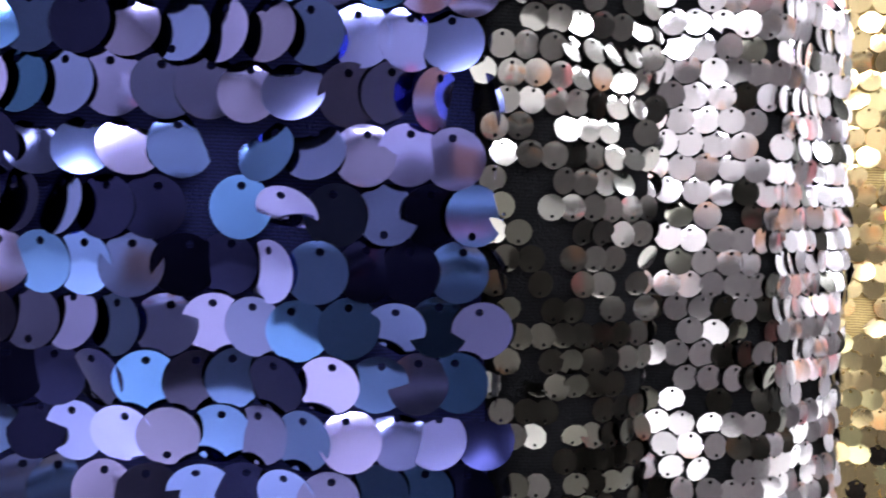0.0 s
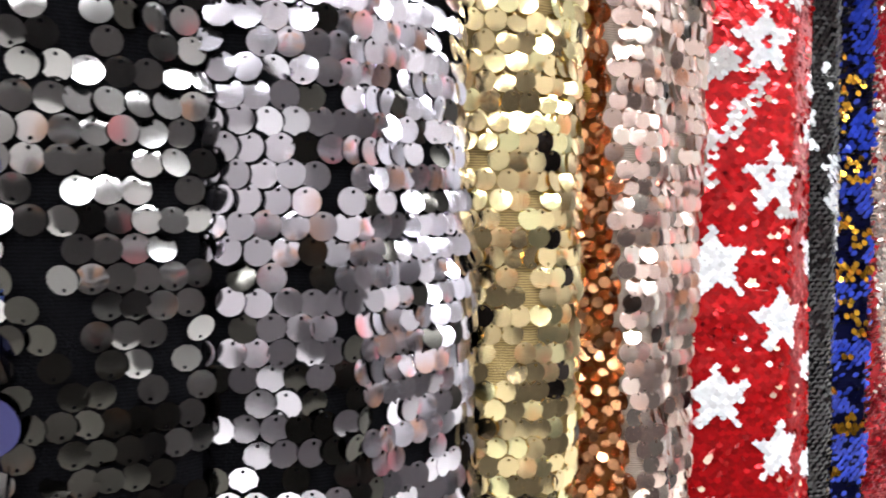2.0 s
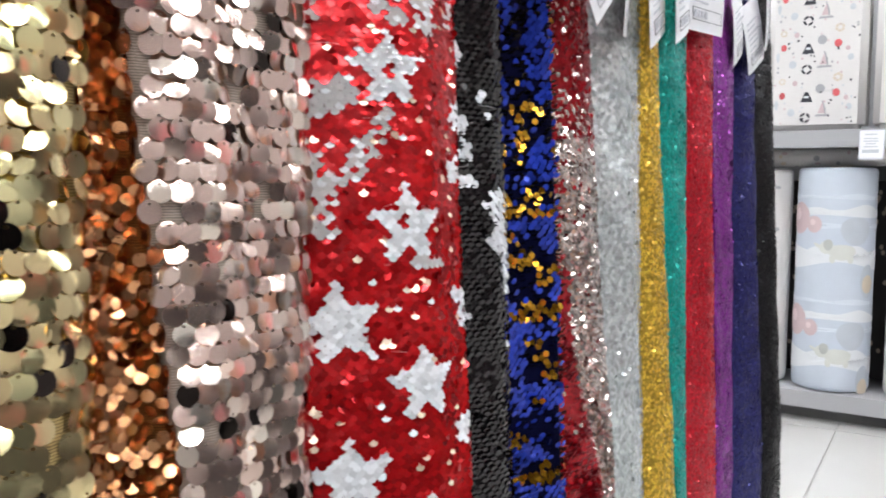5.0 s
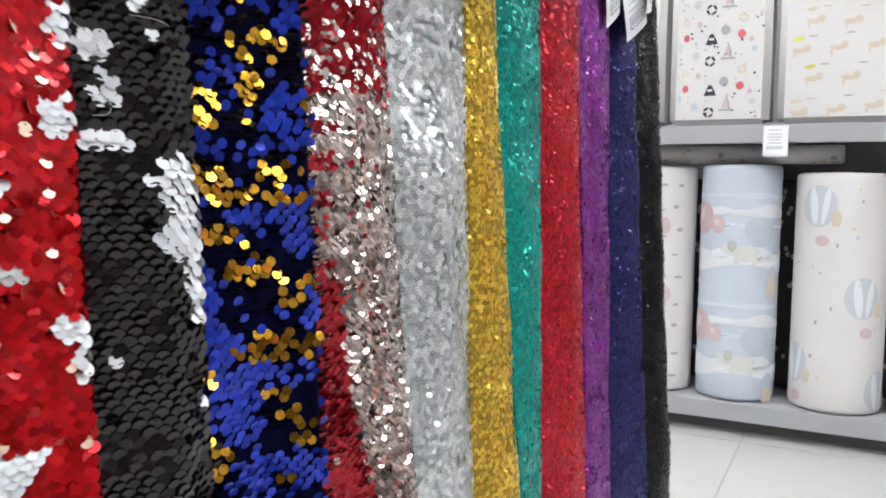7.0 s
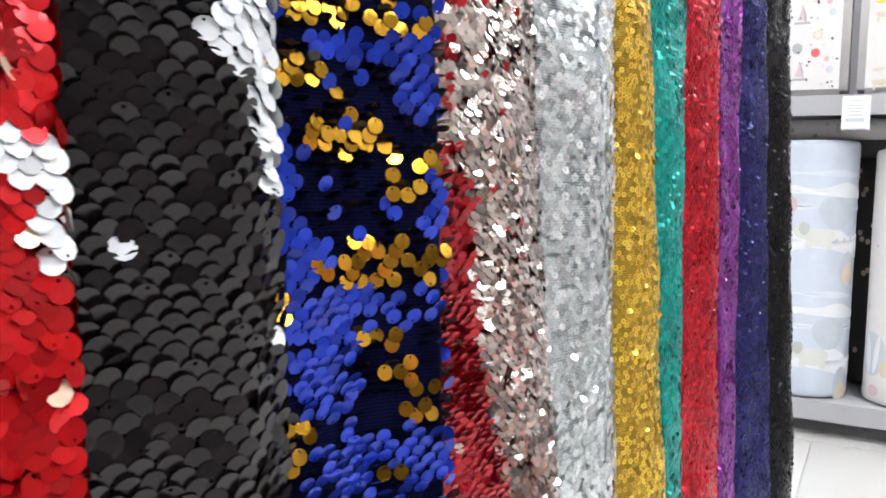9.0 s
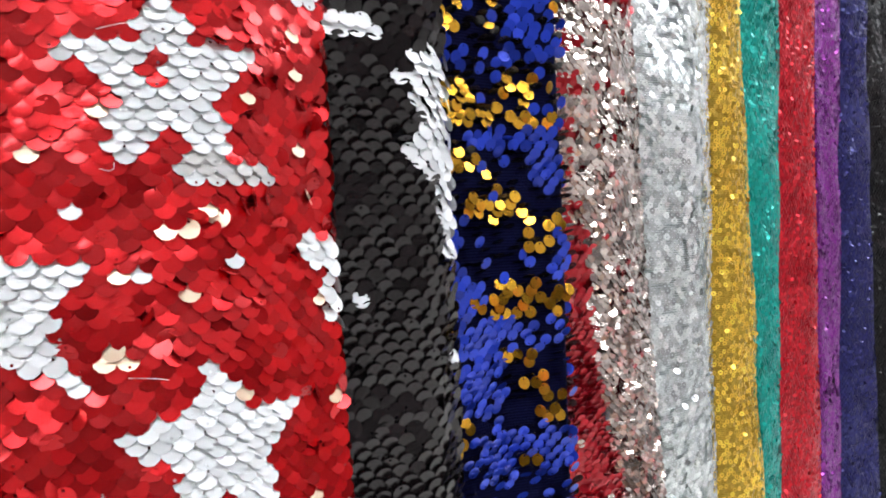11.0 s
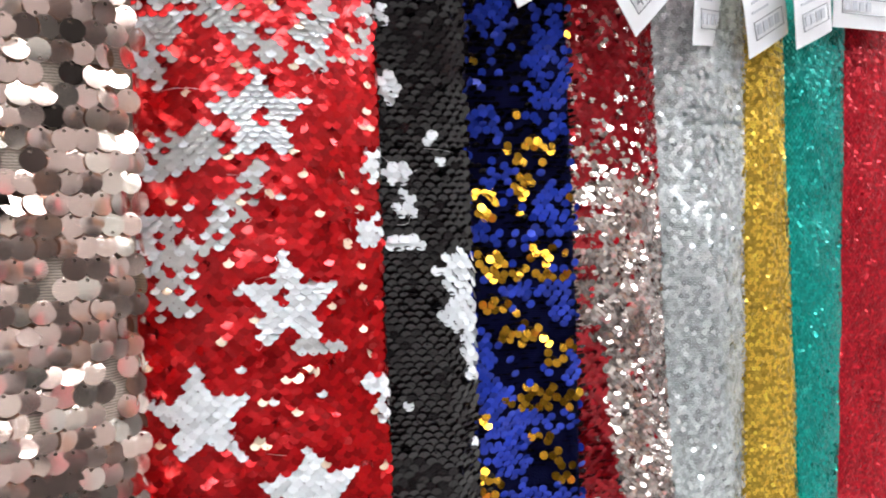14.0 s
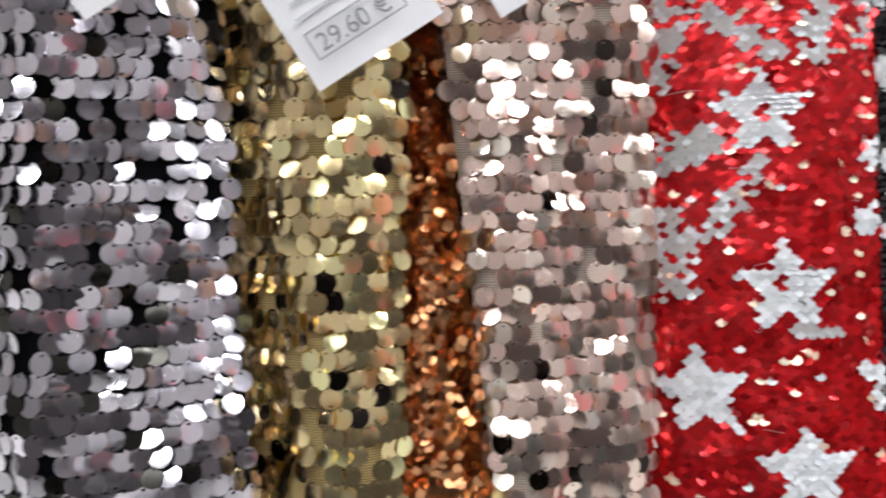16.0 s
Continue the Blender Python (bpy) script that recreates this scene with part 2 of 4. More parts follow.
class Sheet:
    """A hanging length of cloth: left and right edge lines (x, y, dx/dz, dy/dz at mid height), bulge and folds."""

    def __init__(self, left, right, bulge=0.012, fold=0.003, flap=0.03, seed=0, z0=0.07, z1=1.05, power=2.6, profile=None):
        self.l, self.r, self.bulge, self.fold, self.flap, self.z0, self.z1, self.power = left, right, bulge, fold, flap, z0, z1, power
        self.profile = profile
        rng = np.random.RandomState(seed)
        self.waves = [(rng.uniform(35, 130), rng.uniform(-9, 9), rng.uniform(0, 6.3), rng.uniform(0.4, 1)) for _ in range(4)]
        self.waves += [(rng.uniform(-60, 60), rng.uniform(15, 70), rng.uniform(0, 6.3), rng.uniform(0.15, 0.4)) for _ in range(4)]
        self.width = math.hypot(right[0] - left[0], right[1] - left[1])
        d = np.array([right[0] - left[0], right[1] - left[1]]) / self.width
        self.n = np.array([d[1], -d[0]])

    def at(self, s, z):
        s, z = np.asarray(s, float), np.asarray(z, float)
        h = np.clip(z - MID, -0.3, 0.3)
        u = np.clip(s / self.width, 0, 1)
        e = [[self.l[i] + self.l[i + 2] * h, self.r[i] + self.r[i + 2] * h] for i in (0, 1)]
        x = e[0][0] * (1 - u) + e[0][1] * u
        y = e[1][0] * (1 - u) + e[1][1] * u
        if self.profile:
            us, os = zip(*self.profile)
            out = sum(np.interp(np.clip(u + k, 0, 1), us, os) for k in (-0.08, -0.04, 0, 0.04, 0.08)) / 5
        else:
            out = self.bulge * (1 - np.abs(2 * u - 1) ** self.power)
        for a, b, c, g in self.waves:
            out = out + 0.4 * self.fold * g * np.sin(a * s + b * z + c)
        over = np.maximum(-s, 0) + np.maximum(s - self.width, 0)
        side = np.where(s < 0, 1.0, -1.0)
        out = out - over * 0.97
        d = np.array([-self.n[1], self.n[0]])
        x = x + self.n[0] * out + d[0] * side * over * 0.22
        y = y + self.n[1] * out + d[1] * side * over * 0.22
        return np.stack([x, y, z], -1)

    def frames(self, s, z):
        p = self.at(s, z)
        t = self.at(s + 0.0008, z) - self.at(s - 0.0008, z)
        v = self.at(s, z + 0.0008) - self.at(s, z - 0.0008)
        t /= np.linalg.norm(t, axis=-1, keepdims=True)
        n = np.cross(t, v)
        n /= np.linalg.norm(n, axis=-1, keepdims=True)
        return p, t, np.cross(n, t), n


def smooth_noise(s, z, rng, scale):
    out = 0
    for _ in range(5):
        a, b = rng.normal(0, 1, 2) / scale
        out = out + np.sin(a * s + b * z + rng.uniform(0, 6.3))
    return out / 1.6


def fabric(label, sheet, base, mats, dia, step, row, pick=None, tilt=7.0, calm=6.0, patch=5.0, lift=9.0, missing=0.0, missing_band=None,
           single=300, focus=None, sides=10, hole=True, seed=1, jitter=0.05, odd=0.04, category="fabric", zlow=0.08, lifts=None, depth=0.05, wild_by=20.0, sway=1.0, wander=0.06, drop=None, threads=0, spin=14.0, raise_by=None, run=0.0, shingle=0.0, steady=()):
    """A length of net with its sequins: the nearest ones single, the rest joined. mats: (single, joined) pairs; pick(s, z, rng) gives the index."""
    rng = np.random.RandomState(seed)
    w, fl = sheet.width, sheet.flap
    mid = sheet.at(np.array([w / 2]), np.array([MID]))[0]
    origin = np.array([mid[0], mid[1], sheet.z0])
    thing = tagged(new("fabric_length"), label, category, "sequined fabric lengths on the rail")
    thing.location = origin
    # cloth with thickness, over the rail at the top
    ns, nz = 26, 46
    s = np.linspace(-fl, w + fl, ns)
    z = np.linspace(sheet.z0, sheet.z1, nz)
    S, Z = np.meshgrid(s, z)
    front = sheet.at(S, Z)
    arc = []
    for k in range(1, 5):
        a = k / 4 * math.pi / 2
        top = front[-1].copy()
        top[:, :2] -= sheet.n * 0.03 * (1 - math.cos(a))
        top[:, 2] += 0.02 * math.sin(a)
        arc.append(top)
    front = np.concatenate([front, np.array(arc)], 0)
    nz2 = front.shape[0]
    back = front - np.array([*(sheet.n * 0.0012), 0.0])
    verts = np.concatenate([front.reshape(-1, 3), back.reshape(-1, 3)]) - origin
    q = []
    N = nz2 * ns
    for j in range(nz2 - 1):
        for i in range(ns - 1):
            a = j * ns + i
            q.append((a, a + 1, a + ns + 1, a + ns))
            q.append((N + a, N + a + ns, N + a + ns + 1, N + a + 1))
    for i in range(ns - 1):
        q.append((i, N + i, N + i + 1, i + 1))
    me = bulk_mesh("net_cloth", verts, [4] * len(q), np.array(q).ravel(), [base], [0] * len(q))
    cloth = new("net_cloth", me)
    cloth.parent = thing
    # the places of the sequins
    ks = np.arange(int((w + 2 * fl) / step) + 1)
    kz = np.arange(int((sheet.z1 - 0.004 - zlow) / row) + 1)
    KS, KZ = np.meshgrid(ks, kz)
    shift = np.cumsum(step * (0.5 + rng.normal(0, wander, kz.size))) % step
    s = (KS * step + shift[:, None] - fl).ravel()
    z = (zlow + KZ * row).ravel()
    s = s + rng.normal(0, jitter * dia, s.size)
    z = z + rng.normal(0, jitter * dia * 0.6, s.size)
    keep = rng.uniform(size=s.size) > missing
    if missing_band:
        keep &= rng.uniform(size=s.size) > missing_band(s, z)
    keep &= (s < w + fl)
    strung = KZ.ravel()[keep]
    s, z = s[keep], z[keep]
    idx = pick(s, z, rng) if pick else np.zeros(s.size, int)
    if drop:
        keep = (idx != drop[0]) | (rng.uniform(size=s.size) > drop[1])
        s, z, idx, strung = s[keep], z[keep], idx[keep], strung[keep]
    p, t, v, n = sheet.frames(s, z)
    yaw = np.radians(rng.normal(0, calm, s.size) + sway * patch * smooth_noise(s, z, rng, 0.012))
    lift = np.array(lifts)[idx] + (raise_by(s, z, idx) if raise_by else 0) if lifts else (lift(s, z) if callable(lift) else lift)
    pit = np.radians(lift + rng.normal(0, tilt, s.size) + patch * smooth_noise(s, z, rng, 0.012))
    if run:
        # neighbours on one thread lie alike, each with an edge over the next
        along = np.lexsort((s, strung))
        group = np.empty(s.size, int)
        group[along] = np.cumsum(rng.uniform(size=s.size) < 1 / run)
        few = group.max() + 1
        yaw = np.radians(shingle + rng.normal(0, calm, few)[group] + rng.normal(0, 0.3 * calm, s.size) + sway * patch * smooth_noise(s, z, rng, 0.02))
        pit = np.radians(lift + rng.normal(0, tilt, few)[group] + rng.normal(0, 0.3 * tilt, s.size) + patch * smooth_noise(s, z, rng, 0.02))
    wild = (rng.uniform(size=s.size) < odd) & ~np.isin(idx, steady)
    yaw[wild] += np.radians(rng.normal(0, wild_by, wild.sum()))
    pit[wild] += np.radians(rng.normal(0, wild_by, wild.sum()))
    rol = np.radians(rng.normal(0, spin, s.size)) + np.where(np.broadcast_to(lift, s.shape) < 0, np.pi, 0.0)
    rol[rng.uniform(size=s.size) < 0.08] += np.pi
    cy, sy, cp, sp = np.cos(yaw)[:, None], np.sin(yaw)[:, None], np.cos(pit)[:, None], np.sin(pit)[:, None]
    X = t * cy + n * sy
    Nn = n * cy - t * sy
    Y = v * cp - Nn * sp
    Nn = Nn * cp + v * sp
    cr, sr = np.cos(rol)[:, None], np.sin(rol)[:, None]
    X, Y = X * cr + Y * sr, Y * cr - X * sr
    c = p + n * (0.0012 + 0.10 * dia + np.abs(rng.normal(0, depth * dia, s.size)))[:, None] - origin
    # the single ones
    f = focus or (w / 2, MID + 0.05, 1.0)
    dist = ((s - f[0]) * f[2]) ** 2 + (z - f[1]) ** 2
    order = np.argsort(dist, kind="stable")
    near = order[:single]
    rest = order[single:]
    shapes = {}
    for i in near:
        key = (int(idx[i]), int(i) % 3)
        if key not in shapes:
            vv, ff = disc(26 if dia > 0.015 else 16 if dia > 0.009 else 12, True, (0.05, 0.13, 0.02)[key[1]], key[1] + 1)
            m = bpy.data.meshes.new("sequin")
            m.from_pydata((vv * dia).tolist(), [], ff)
            m.polygons.foreach_set("use_smooth", [True] * len(m.polygons))
            m.materials.append(mats[key[0]][0])
            shapes[key] = m
        ob = new("sequin", shapes[key])
        ob.parent = thing
        ob.matrix_basis = Matrix((
            (X[i, 0], Y[i, 0], Nn[i, 0], c[i, 0]), (X[i, 1], Y[i, 1], Nn[i, 1], c[i, 1]),
            (X[i, 2], Y[i, 2], Nn[i, 2], c[i, 2]), (0, 0, 0, 1)))
    for k in range(threads):
        a0, b0 = rng.uniform(0.02, w - 0.01), rng.uniform(0.58, 0.82)
        dx, dz, bow = rng.normal(0, 0.010), rng.normal(0, 0.003), rng.normal(0, 0.002)
        bm = bmesh.new()
        rings = []
        for j in range(9):
            q = j / 8
            c0 = sheet.at(np.array([a0 + dx * q]), np.array([b0 + dz * q + bow * math.sin(math.pi * q)]))[0] - origin
            c0 = Vector(c0) + Vector((*sheet.n, 0)) * (0.002 + 0.003 * math.sin(math.pi * q))
            rings.append([bm.verts.new(c0 + 0.00009 * Vector((math.cos(2.1 * e), 0, math.sin(2.1 * e)))) for e in range(3)])
        for p0, p1 in zip(rings, rings[1:]):
            for e in range(3):
                bm.faces.new((p0[e], p0[(e + 1) % 3], p1[(e + 1) % 3], p1[e]))
        part("loose_thread", bm, M_CORD, thing, "thin grey loose thread")
    if len(rest):
        vv, ff = disc(sides, hole, 0.04, 1)
        vv = vv * dia
        pts = (c[rest][:, None, :] + vv[None, :, 0:1] * X[rest][:, None, :] + vv[None, :, 1:2] * Y[rest][:, None, :] + vv[None, :, 2:3] * Nn[rest][:, None, :])
        K = vv.shape[0]
        flat = np.concatenate([np.array(f) for f in ff])
        sizes = np.tile([len(f) for f in ff], len(rest))
        loops = (flat[None, :] + (np.arange(len(rest)) * K)[:, None]).ravel()
        me = bulk_mesh("sequin_field", pts.reshape(-1, 3), sizes, loops, [m[1] for m in mats], np.repeat(idx[rest], len(ff)))
        tagged(new("sequin_field", me), kind="stuff").parent = thing
    return thing


# edge lines of the hanging lengths: x, y at mid height and their lean with height
E_BLUE0 = (-0.23, 0.275, -0.03, 0.0)
E_BLUE = (0.013, 0.277, -0.08, 0.0)
E_STEEL = (0.076, 0.297, -0.01, 0.02)
E_SILVER = (0.178, 0.363, -0.05, 0.024)
E_GOLD = (0.239, 0.402, 0.012, 0.063)
E_COPPER = (0.269, 0.425, -0.096, 0.001)
E_ROSE = (0.342, 0.475, -0.010, 0.011)
E_RED = (0.447, 0.523, -0.042, 0.027)
E_BLACK = (0.494, 0.557, -0.039, 0.007)
E_BLUEGOLD = (0.559, 0.604, -0.043, 0.011)
E_REDSILVER = (0.626, 0.652, -0.059, 0.045)
E_TSILVER = (0.698, 0.699, -0.030, 0.012)
E_TGOLD = (0.745, 0.727, -0.054, 0.046)
E_TTEAL = (0.808, 0.779, -0.020, 0.013)
E_TRED = (0.882, 0.822, -0.030, 0.023)
E_TPURPLE = (0.974, 0.900, -0.021, 0.016)
E_TNAVY = (1.032, 0.919, -0.044, 0.039)
E_TBLACK = (1.089, 0.950, -0.050, 0.045)


# ---- the fabric lengths ----
def star_field(s, z):
    """Where the white stars lie on the red cloth: s from its left edge, z in metres."""
    inside = np.zeros(s.shape, bool)
    for cs, cz, r, a in ((0.0560, 0.7715, 0.0252, 3), (0.0662, 0.6860, 0.0264, 2), (0.0283, 0.6312, 0.0262, 7), (0.0742, 0.5945, 0.0262, 2), (0.0315, 0.5450, 0.0260, 5),
                         (0.076, 0.508, 0.024, 2), (0.032, 0.458, 0.024, 6), (0.078, 0.420, 0.024, -2), (0.036, 0.37, 0.024, 3), (0.08, 0.33, 0.024, 4)):
        x, y = (s - cs) / 0.96, z - cz
        th = np.arctan2(x, y) + math.radians(a)
        k = np.abs((th / (2 * math.pi / 5) + 0.5) % 1 - 0.5) * (2 * math.pi / 5)
        rr = np.hypot(x, y)
        inner = 0.46 * r
        # edge of a star's arm between tip and notch
        px, py = inner * math.cos(math.pi / 5), inner * math.sin(math.pi / 5)
        ex, ey = px - r, py
        qx, qy = rr * np.cos(k) - r, rr * np.sin(k)
        inside |= (ex * qy - ey * qx) > 0
    return inside


def red_pick(s, z, rng):
    i = np.where(star_field(s, z), 1, 0)
    ripple = 0.35 * np.sin(s * 700 + z * 300) * np.sin(z * 600 - s * 200) + rng.normal(0, 0.12, s.size)
    # rubbed patches where the sequins stand between their two sides
    for s0, z0, s1, z1, wide in ((0.006, 0.751, 0.030, 0.757, 0.009), (0.053, 0.746, 0.036, 0.716, 0.006), (0.009, 0.722, 0.020, 0.686, 0.009), (0.024, 0.708, 0.036, 0.716, 0.006), (0.010, 0.798, 0.016, 0.825, 0.010),
                                 (0.030, 0.822, 0.062, 0.802, 0.006), (0.080, 0.800, 0.086, 0.830, 0.009), (0.107, 0.805, 0.110, 0.825, 0.005)):
        u = np.clip(((s - s0) * (s1 - s0) + (z - z0) * (z1 - z0)) / ((s1 - s0) ** 2 + (z1 - z0) ** 2), 0, 1)
        i[(np.hypot(s - s0 - u * (s1 - s0), z - z0 - u * (z1 - z0)) / wide + ripple < 1.0) & (rng.uniform(size=s.size) < 0.78)] = 2
    i[(((s - 0.079) / 0.014) ** 2 + ((z - 0.664 + 0.12 * (s - 0.079)) / 0.0034) ** 2 < 1)] = 2
    i[(i == 2) & ((s < 0.012) | (rng.uniform(size=s.size) < 0.15))] = 1
    for cs, cz, ws, wz in ((0.112, 0.751, 0.006, 0.009), (0.109, 0.718, 0.007, 0.009), (0.109, 0.643, 0.008, 0.005), (0.114, 0.628, 0.004, 0.010), (0.110, 0.560, 0.008, 0.010), (0.112, 0.49, 0.007, 0.010)):
        i[((s - cs) / ws) ** 2 + ((z - cz) / wz) ** 2 + ripple < 1.0] = 1
    i[(rng.uniform(size=s.size) < 0.004) & (i == 0)] = 1
    i[(rng.uniform(size=s.size) < 0.020 + 0.03 * (smooth_noise(s, z, rng, 0.006) > 0.7)) & (i == 0)] = 3
    for cs, cz in ((0.0560, 0.7725), (0.0635, 0.6870)):
        i[((s - cs) / 0.0030) ** 2 + ((z - cz) / 0.0045) ** 2 < 1] = 0
    return i


def black_pick(s, z, rng):
    i = np.zeros(s.size, int)
    rag = 0.3 * np.sin(z * 780) * np.sin(s * 300) + rng.normal(0, 0.22, s.size)
    for cs, cz, ws, wz in ((0.050, 0.694, 0.013, 0.012), (0.054, 0.672, 0.016, 0.014), (0.056, 0.652, 0.011, 0.009), (0.059, 0.640, 0.008, 0.007), (0.020, 0.710, 0.012, 0.005), (0.022, 0.730, 0.005, 0.006),
                           (0.018, 0.747, 0.010, 0.005), (0.014, 0.792, 0.005, 0.009), (0.035, 0.766, 0.003, 0.005), (0.012, 0.829, 0.004, 0.006), (0.023, 0.646, 0.003, 0.002), (0.019, 0.624, 0.003, 0.002)):
        i[((s - cs) / ws) ** 2 + ((z - cz) / wz) ** 2 + rag < 0.95] = 1
    i[rng.uniform(size=s.size) < 0.003] = 1
    return i


def bluegold_pick(s, z, rng):
    """Brushed patches: chains of amber and fields of blue; edge-on sequins between them are coloured black for their
    dark reflection.
    """
    q = rng.normal(0, 0.25, s.size)
    i = np.where(rng.uniform(size=s.size) < 0.10, 0, 2)
    i[(s < 0.020) & (rng.uniform(size=s.size) < 0.6)] = 0
    for cs, cz, hs, hz in ((0.066, 0.809, 0.011, 0.041), (0.035, 0.838, 0.012, 0.012), (0.031, 0.776, 0.009, 0.010), (0.034, 0.747, 0.009, 0.006), (0.066, 0.724, 0.009, 0.018), (0.027, 0.713, 0.007, 0.006),
                           (0.053, 0.712, 0.010, 0.005), (0.055, 0.680, 0.020, 0.005), (0.070, 0.669, 0.007, 0.011), (0.025, 0.654, 0.004, 0.005), (0.025, 0.637, 0.006, 0.011), (0.030, 0.618, 0.014, 0.010),
                           (0.045, 0.600, 0.022, 0.007), (0.036, 0.589, 0.015, 0.009), (0.039, 0.574, 0.013, 0.009), (0.056, 0.547, 0.024, 0.010), (0.063, 0.630, 0.003, 0.003), (0.074, 0.632, 0.004, 0.013),
                           (0.071, 0.597, 0.006, 0.004), (0.035, 0.50, 0.03, 0.02), (0.06, 0.46, 0.03, 0.02), (0.03, 0.40, 0.03, 0.03), (0.05, 0.32, 0.04, 0.04)):
        i[(((s - cs) / hs) ** 2 + ((z - cz) / hz) ** 2 + q < 1.1) & (rng.uniform(size=s.size) < np.where(z > 0.70, 0.78, 0.94))] = 0
    for cs, cz, hs, hz in ((0.056, 0.761, 0.014, 0.007), (0.027, 0.731, 0.006, 0.010), (0.052, 0.740, 0.008, 0.007), (0.032, 0.697, 0.010, 0.006), (0.064, 0.701, 0.009, 0.006), (0.050, 0.688, 0.024, 0.004),
                           (0.032, 0.670, 0.010, 0.005), (0.039, 0.653, 0.009, 0.005), (0.063, 0.648, 0.014, 0.007), (0.069, 0.638, 0.006, 0.005), (0.059, 0.614, 0.018, 0.007), (0.059, 0.588, 0.006, 0.005),
                           (0.069, 0.572, 0.006, 0.010), (0.026, 0.564, 0.006, 0.010), (0.060, 0.545, 0.005, 0.003), (0.024, 0.602, 0.003, 0.005), (0.03, 0.52, 0.02, 0.008), (0.06, 0.49, 0.02, 0.008),
                           (0.03, 0.45, 0.03, 0.01), (0.05, 0.40, 0.03, 0.01), (0.04, 0.35, 0.03, 0.01)):
        near = ((s - cs) / hs) ** 2 + ((z - cz) / hz) ** 2
        i[(near < 0.9) & (i == 0)] = 2
        i[(near + q < 1.15) & (rng.uniform(size=s.size) < 0.62)] = 1
    i[(rng.uniform(size=s.size) < 0.02) & (i == 2)] = 1
    return i


def redsilver_pick(s, z, rng):
    silver = np.full(s.size, 0.97)
    left = np.interp(z, (0.46, 0.520, 0.540, 0.564, 0.596, 0.640, 0.665), (0.062, 0.046, 0.0395, 0.035, 0.032, 0.028, 0.0)) + 0.0015 * np.sin(z * 700)
    silver = np.where((z < 0.665) & (s < left), 0.02, silver)
    n = smooth_noise(s, z, rng, 0.007)
    silver = np.where((z > 0.642) & (s < 0.019 + 0.008 * n) & (np.sin(z * 330 + 1.1) > 0.2), 0.15, silver)
    silver = np.where(z > 0.742 + 0.006 * n, 0.35, silver)
    silver = np.where(z > 0.775 + 0.010 * n, 0.08, silver)
    return (rng.uniform(size=s.size) < silver).astype(int)


def dark_reflections(share, scale):
    """Picks the pieces coloured dark, as if they mirrored dark surroundings: single ones and small clusters; share(s,
    z) is how many.
    """
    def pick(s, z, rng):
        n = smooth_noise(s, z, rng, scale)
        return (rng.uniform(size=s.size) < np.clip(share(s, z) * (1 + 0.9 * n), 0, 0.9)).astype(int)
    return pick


# a few paillettes get the dark reflection colour, more of them low down
def few_dark(s, z, rng):
    return (rng.uniform(size=s.size) < np.where(z < 0.61, 0.09, np.where(z < 0.66, 0.03, 0.008))).astype(int)


def hang(label, a, b, base, mats, dia, step, row, bulge=0.012, fold=0.003, flap=0.03, seed=1, profile=None, **more):
    return fabric(label, Sheet(a, b, bulge, fold, flap, seed, profile=profile), base, mats, dia, step, row, seed=seed, **more)


SMALL = dict(spin=5.0, tilt=3.5, calm=2.0, patch=4.5, sway=0.2, wander=0.13, depth=0.015, jitter=0.045, sides=8, hole="top")
LARGE = dict(odd=0.03, spin=7.0, wander=0.10, depth=0.012, jitter=0.03)
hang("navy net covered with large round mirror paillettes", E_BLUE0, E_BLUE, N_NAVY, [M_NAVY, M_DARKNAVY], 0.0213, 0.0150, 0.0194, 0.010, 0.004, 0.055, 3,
     focus=(0.15, 0.66, 1.0), pick=dark_reflections(lambda s, z: np.where(z < 0.64, 0.30, 0.13), 0.02), tilt=10, calm=9, patch=5, missing=0.04, sides=20, lift=lambda s, z: np.where(z > 0.66, 5, 6), run=2.0, shingle=3.0, **LARGE)
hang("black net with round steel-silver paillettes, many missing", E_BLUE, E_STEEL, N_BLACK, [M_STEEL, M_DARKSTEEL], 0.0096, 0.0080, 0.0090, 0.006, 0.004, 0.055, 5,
     pick=dark_reflections(lambda s, z: np.where(z < 0.635, 0.55, 0.20), 0.02), tilt=11, calm=10, patch=3, missing=0.14, missing_band=lambda s, z: np.where(z < 0.63, 0.15, 0.0), lift=lambda s, z: np.where(z > 0.655, 4, -2), run=1.6, shingle=4.0, **LARGE)
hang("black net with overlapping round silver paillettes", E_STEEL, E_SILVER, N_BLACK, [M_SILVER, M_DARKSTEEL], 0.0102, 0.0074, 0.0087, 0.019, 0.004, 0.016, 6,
     pick=dark_reflections(lambda s, z: np.where((s < 0.05) & (z < 0.63), 0.26, 0.06), 0.015), tilt=7, calm=8, patch=4, missing=0.08, missing_band=lambda s, z: np.where((z < 0.61) & (s < 0.04), 0.18, 0.0), lift=lambda s, z: np.where(s > 0.07, np.where(z > 0.68, 6, 9), np.where(z > 0.63, 4, 5)), focus=(0.06, 0.66, 1.0), run=1.4, shingle=5.0, **LARGE)
hang("gold net with shiny round gold paillettes", E_SILVER, E_GOLD, N_GOLD, [M_GOLD, M_DARKMIRROR], 0.0104, 0.0073, 0.0087, 0.014, 0.003, 0.03, 7,
     profile=((0, -0.014), (0.14, -0.006), (0.3, 0.003), (0.55, 0.010), (0.8, 0.009), (1, 0)), tilt=7.5, calm=8, patch=2, missing=0.08, lift=4, pick=few_dark, run=1.15, shingle=5.0, **LARGE)
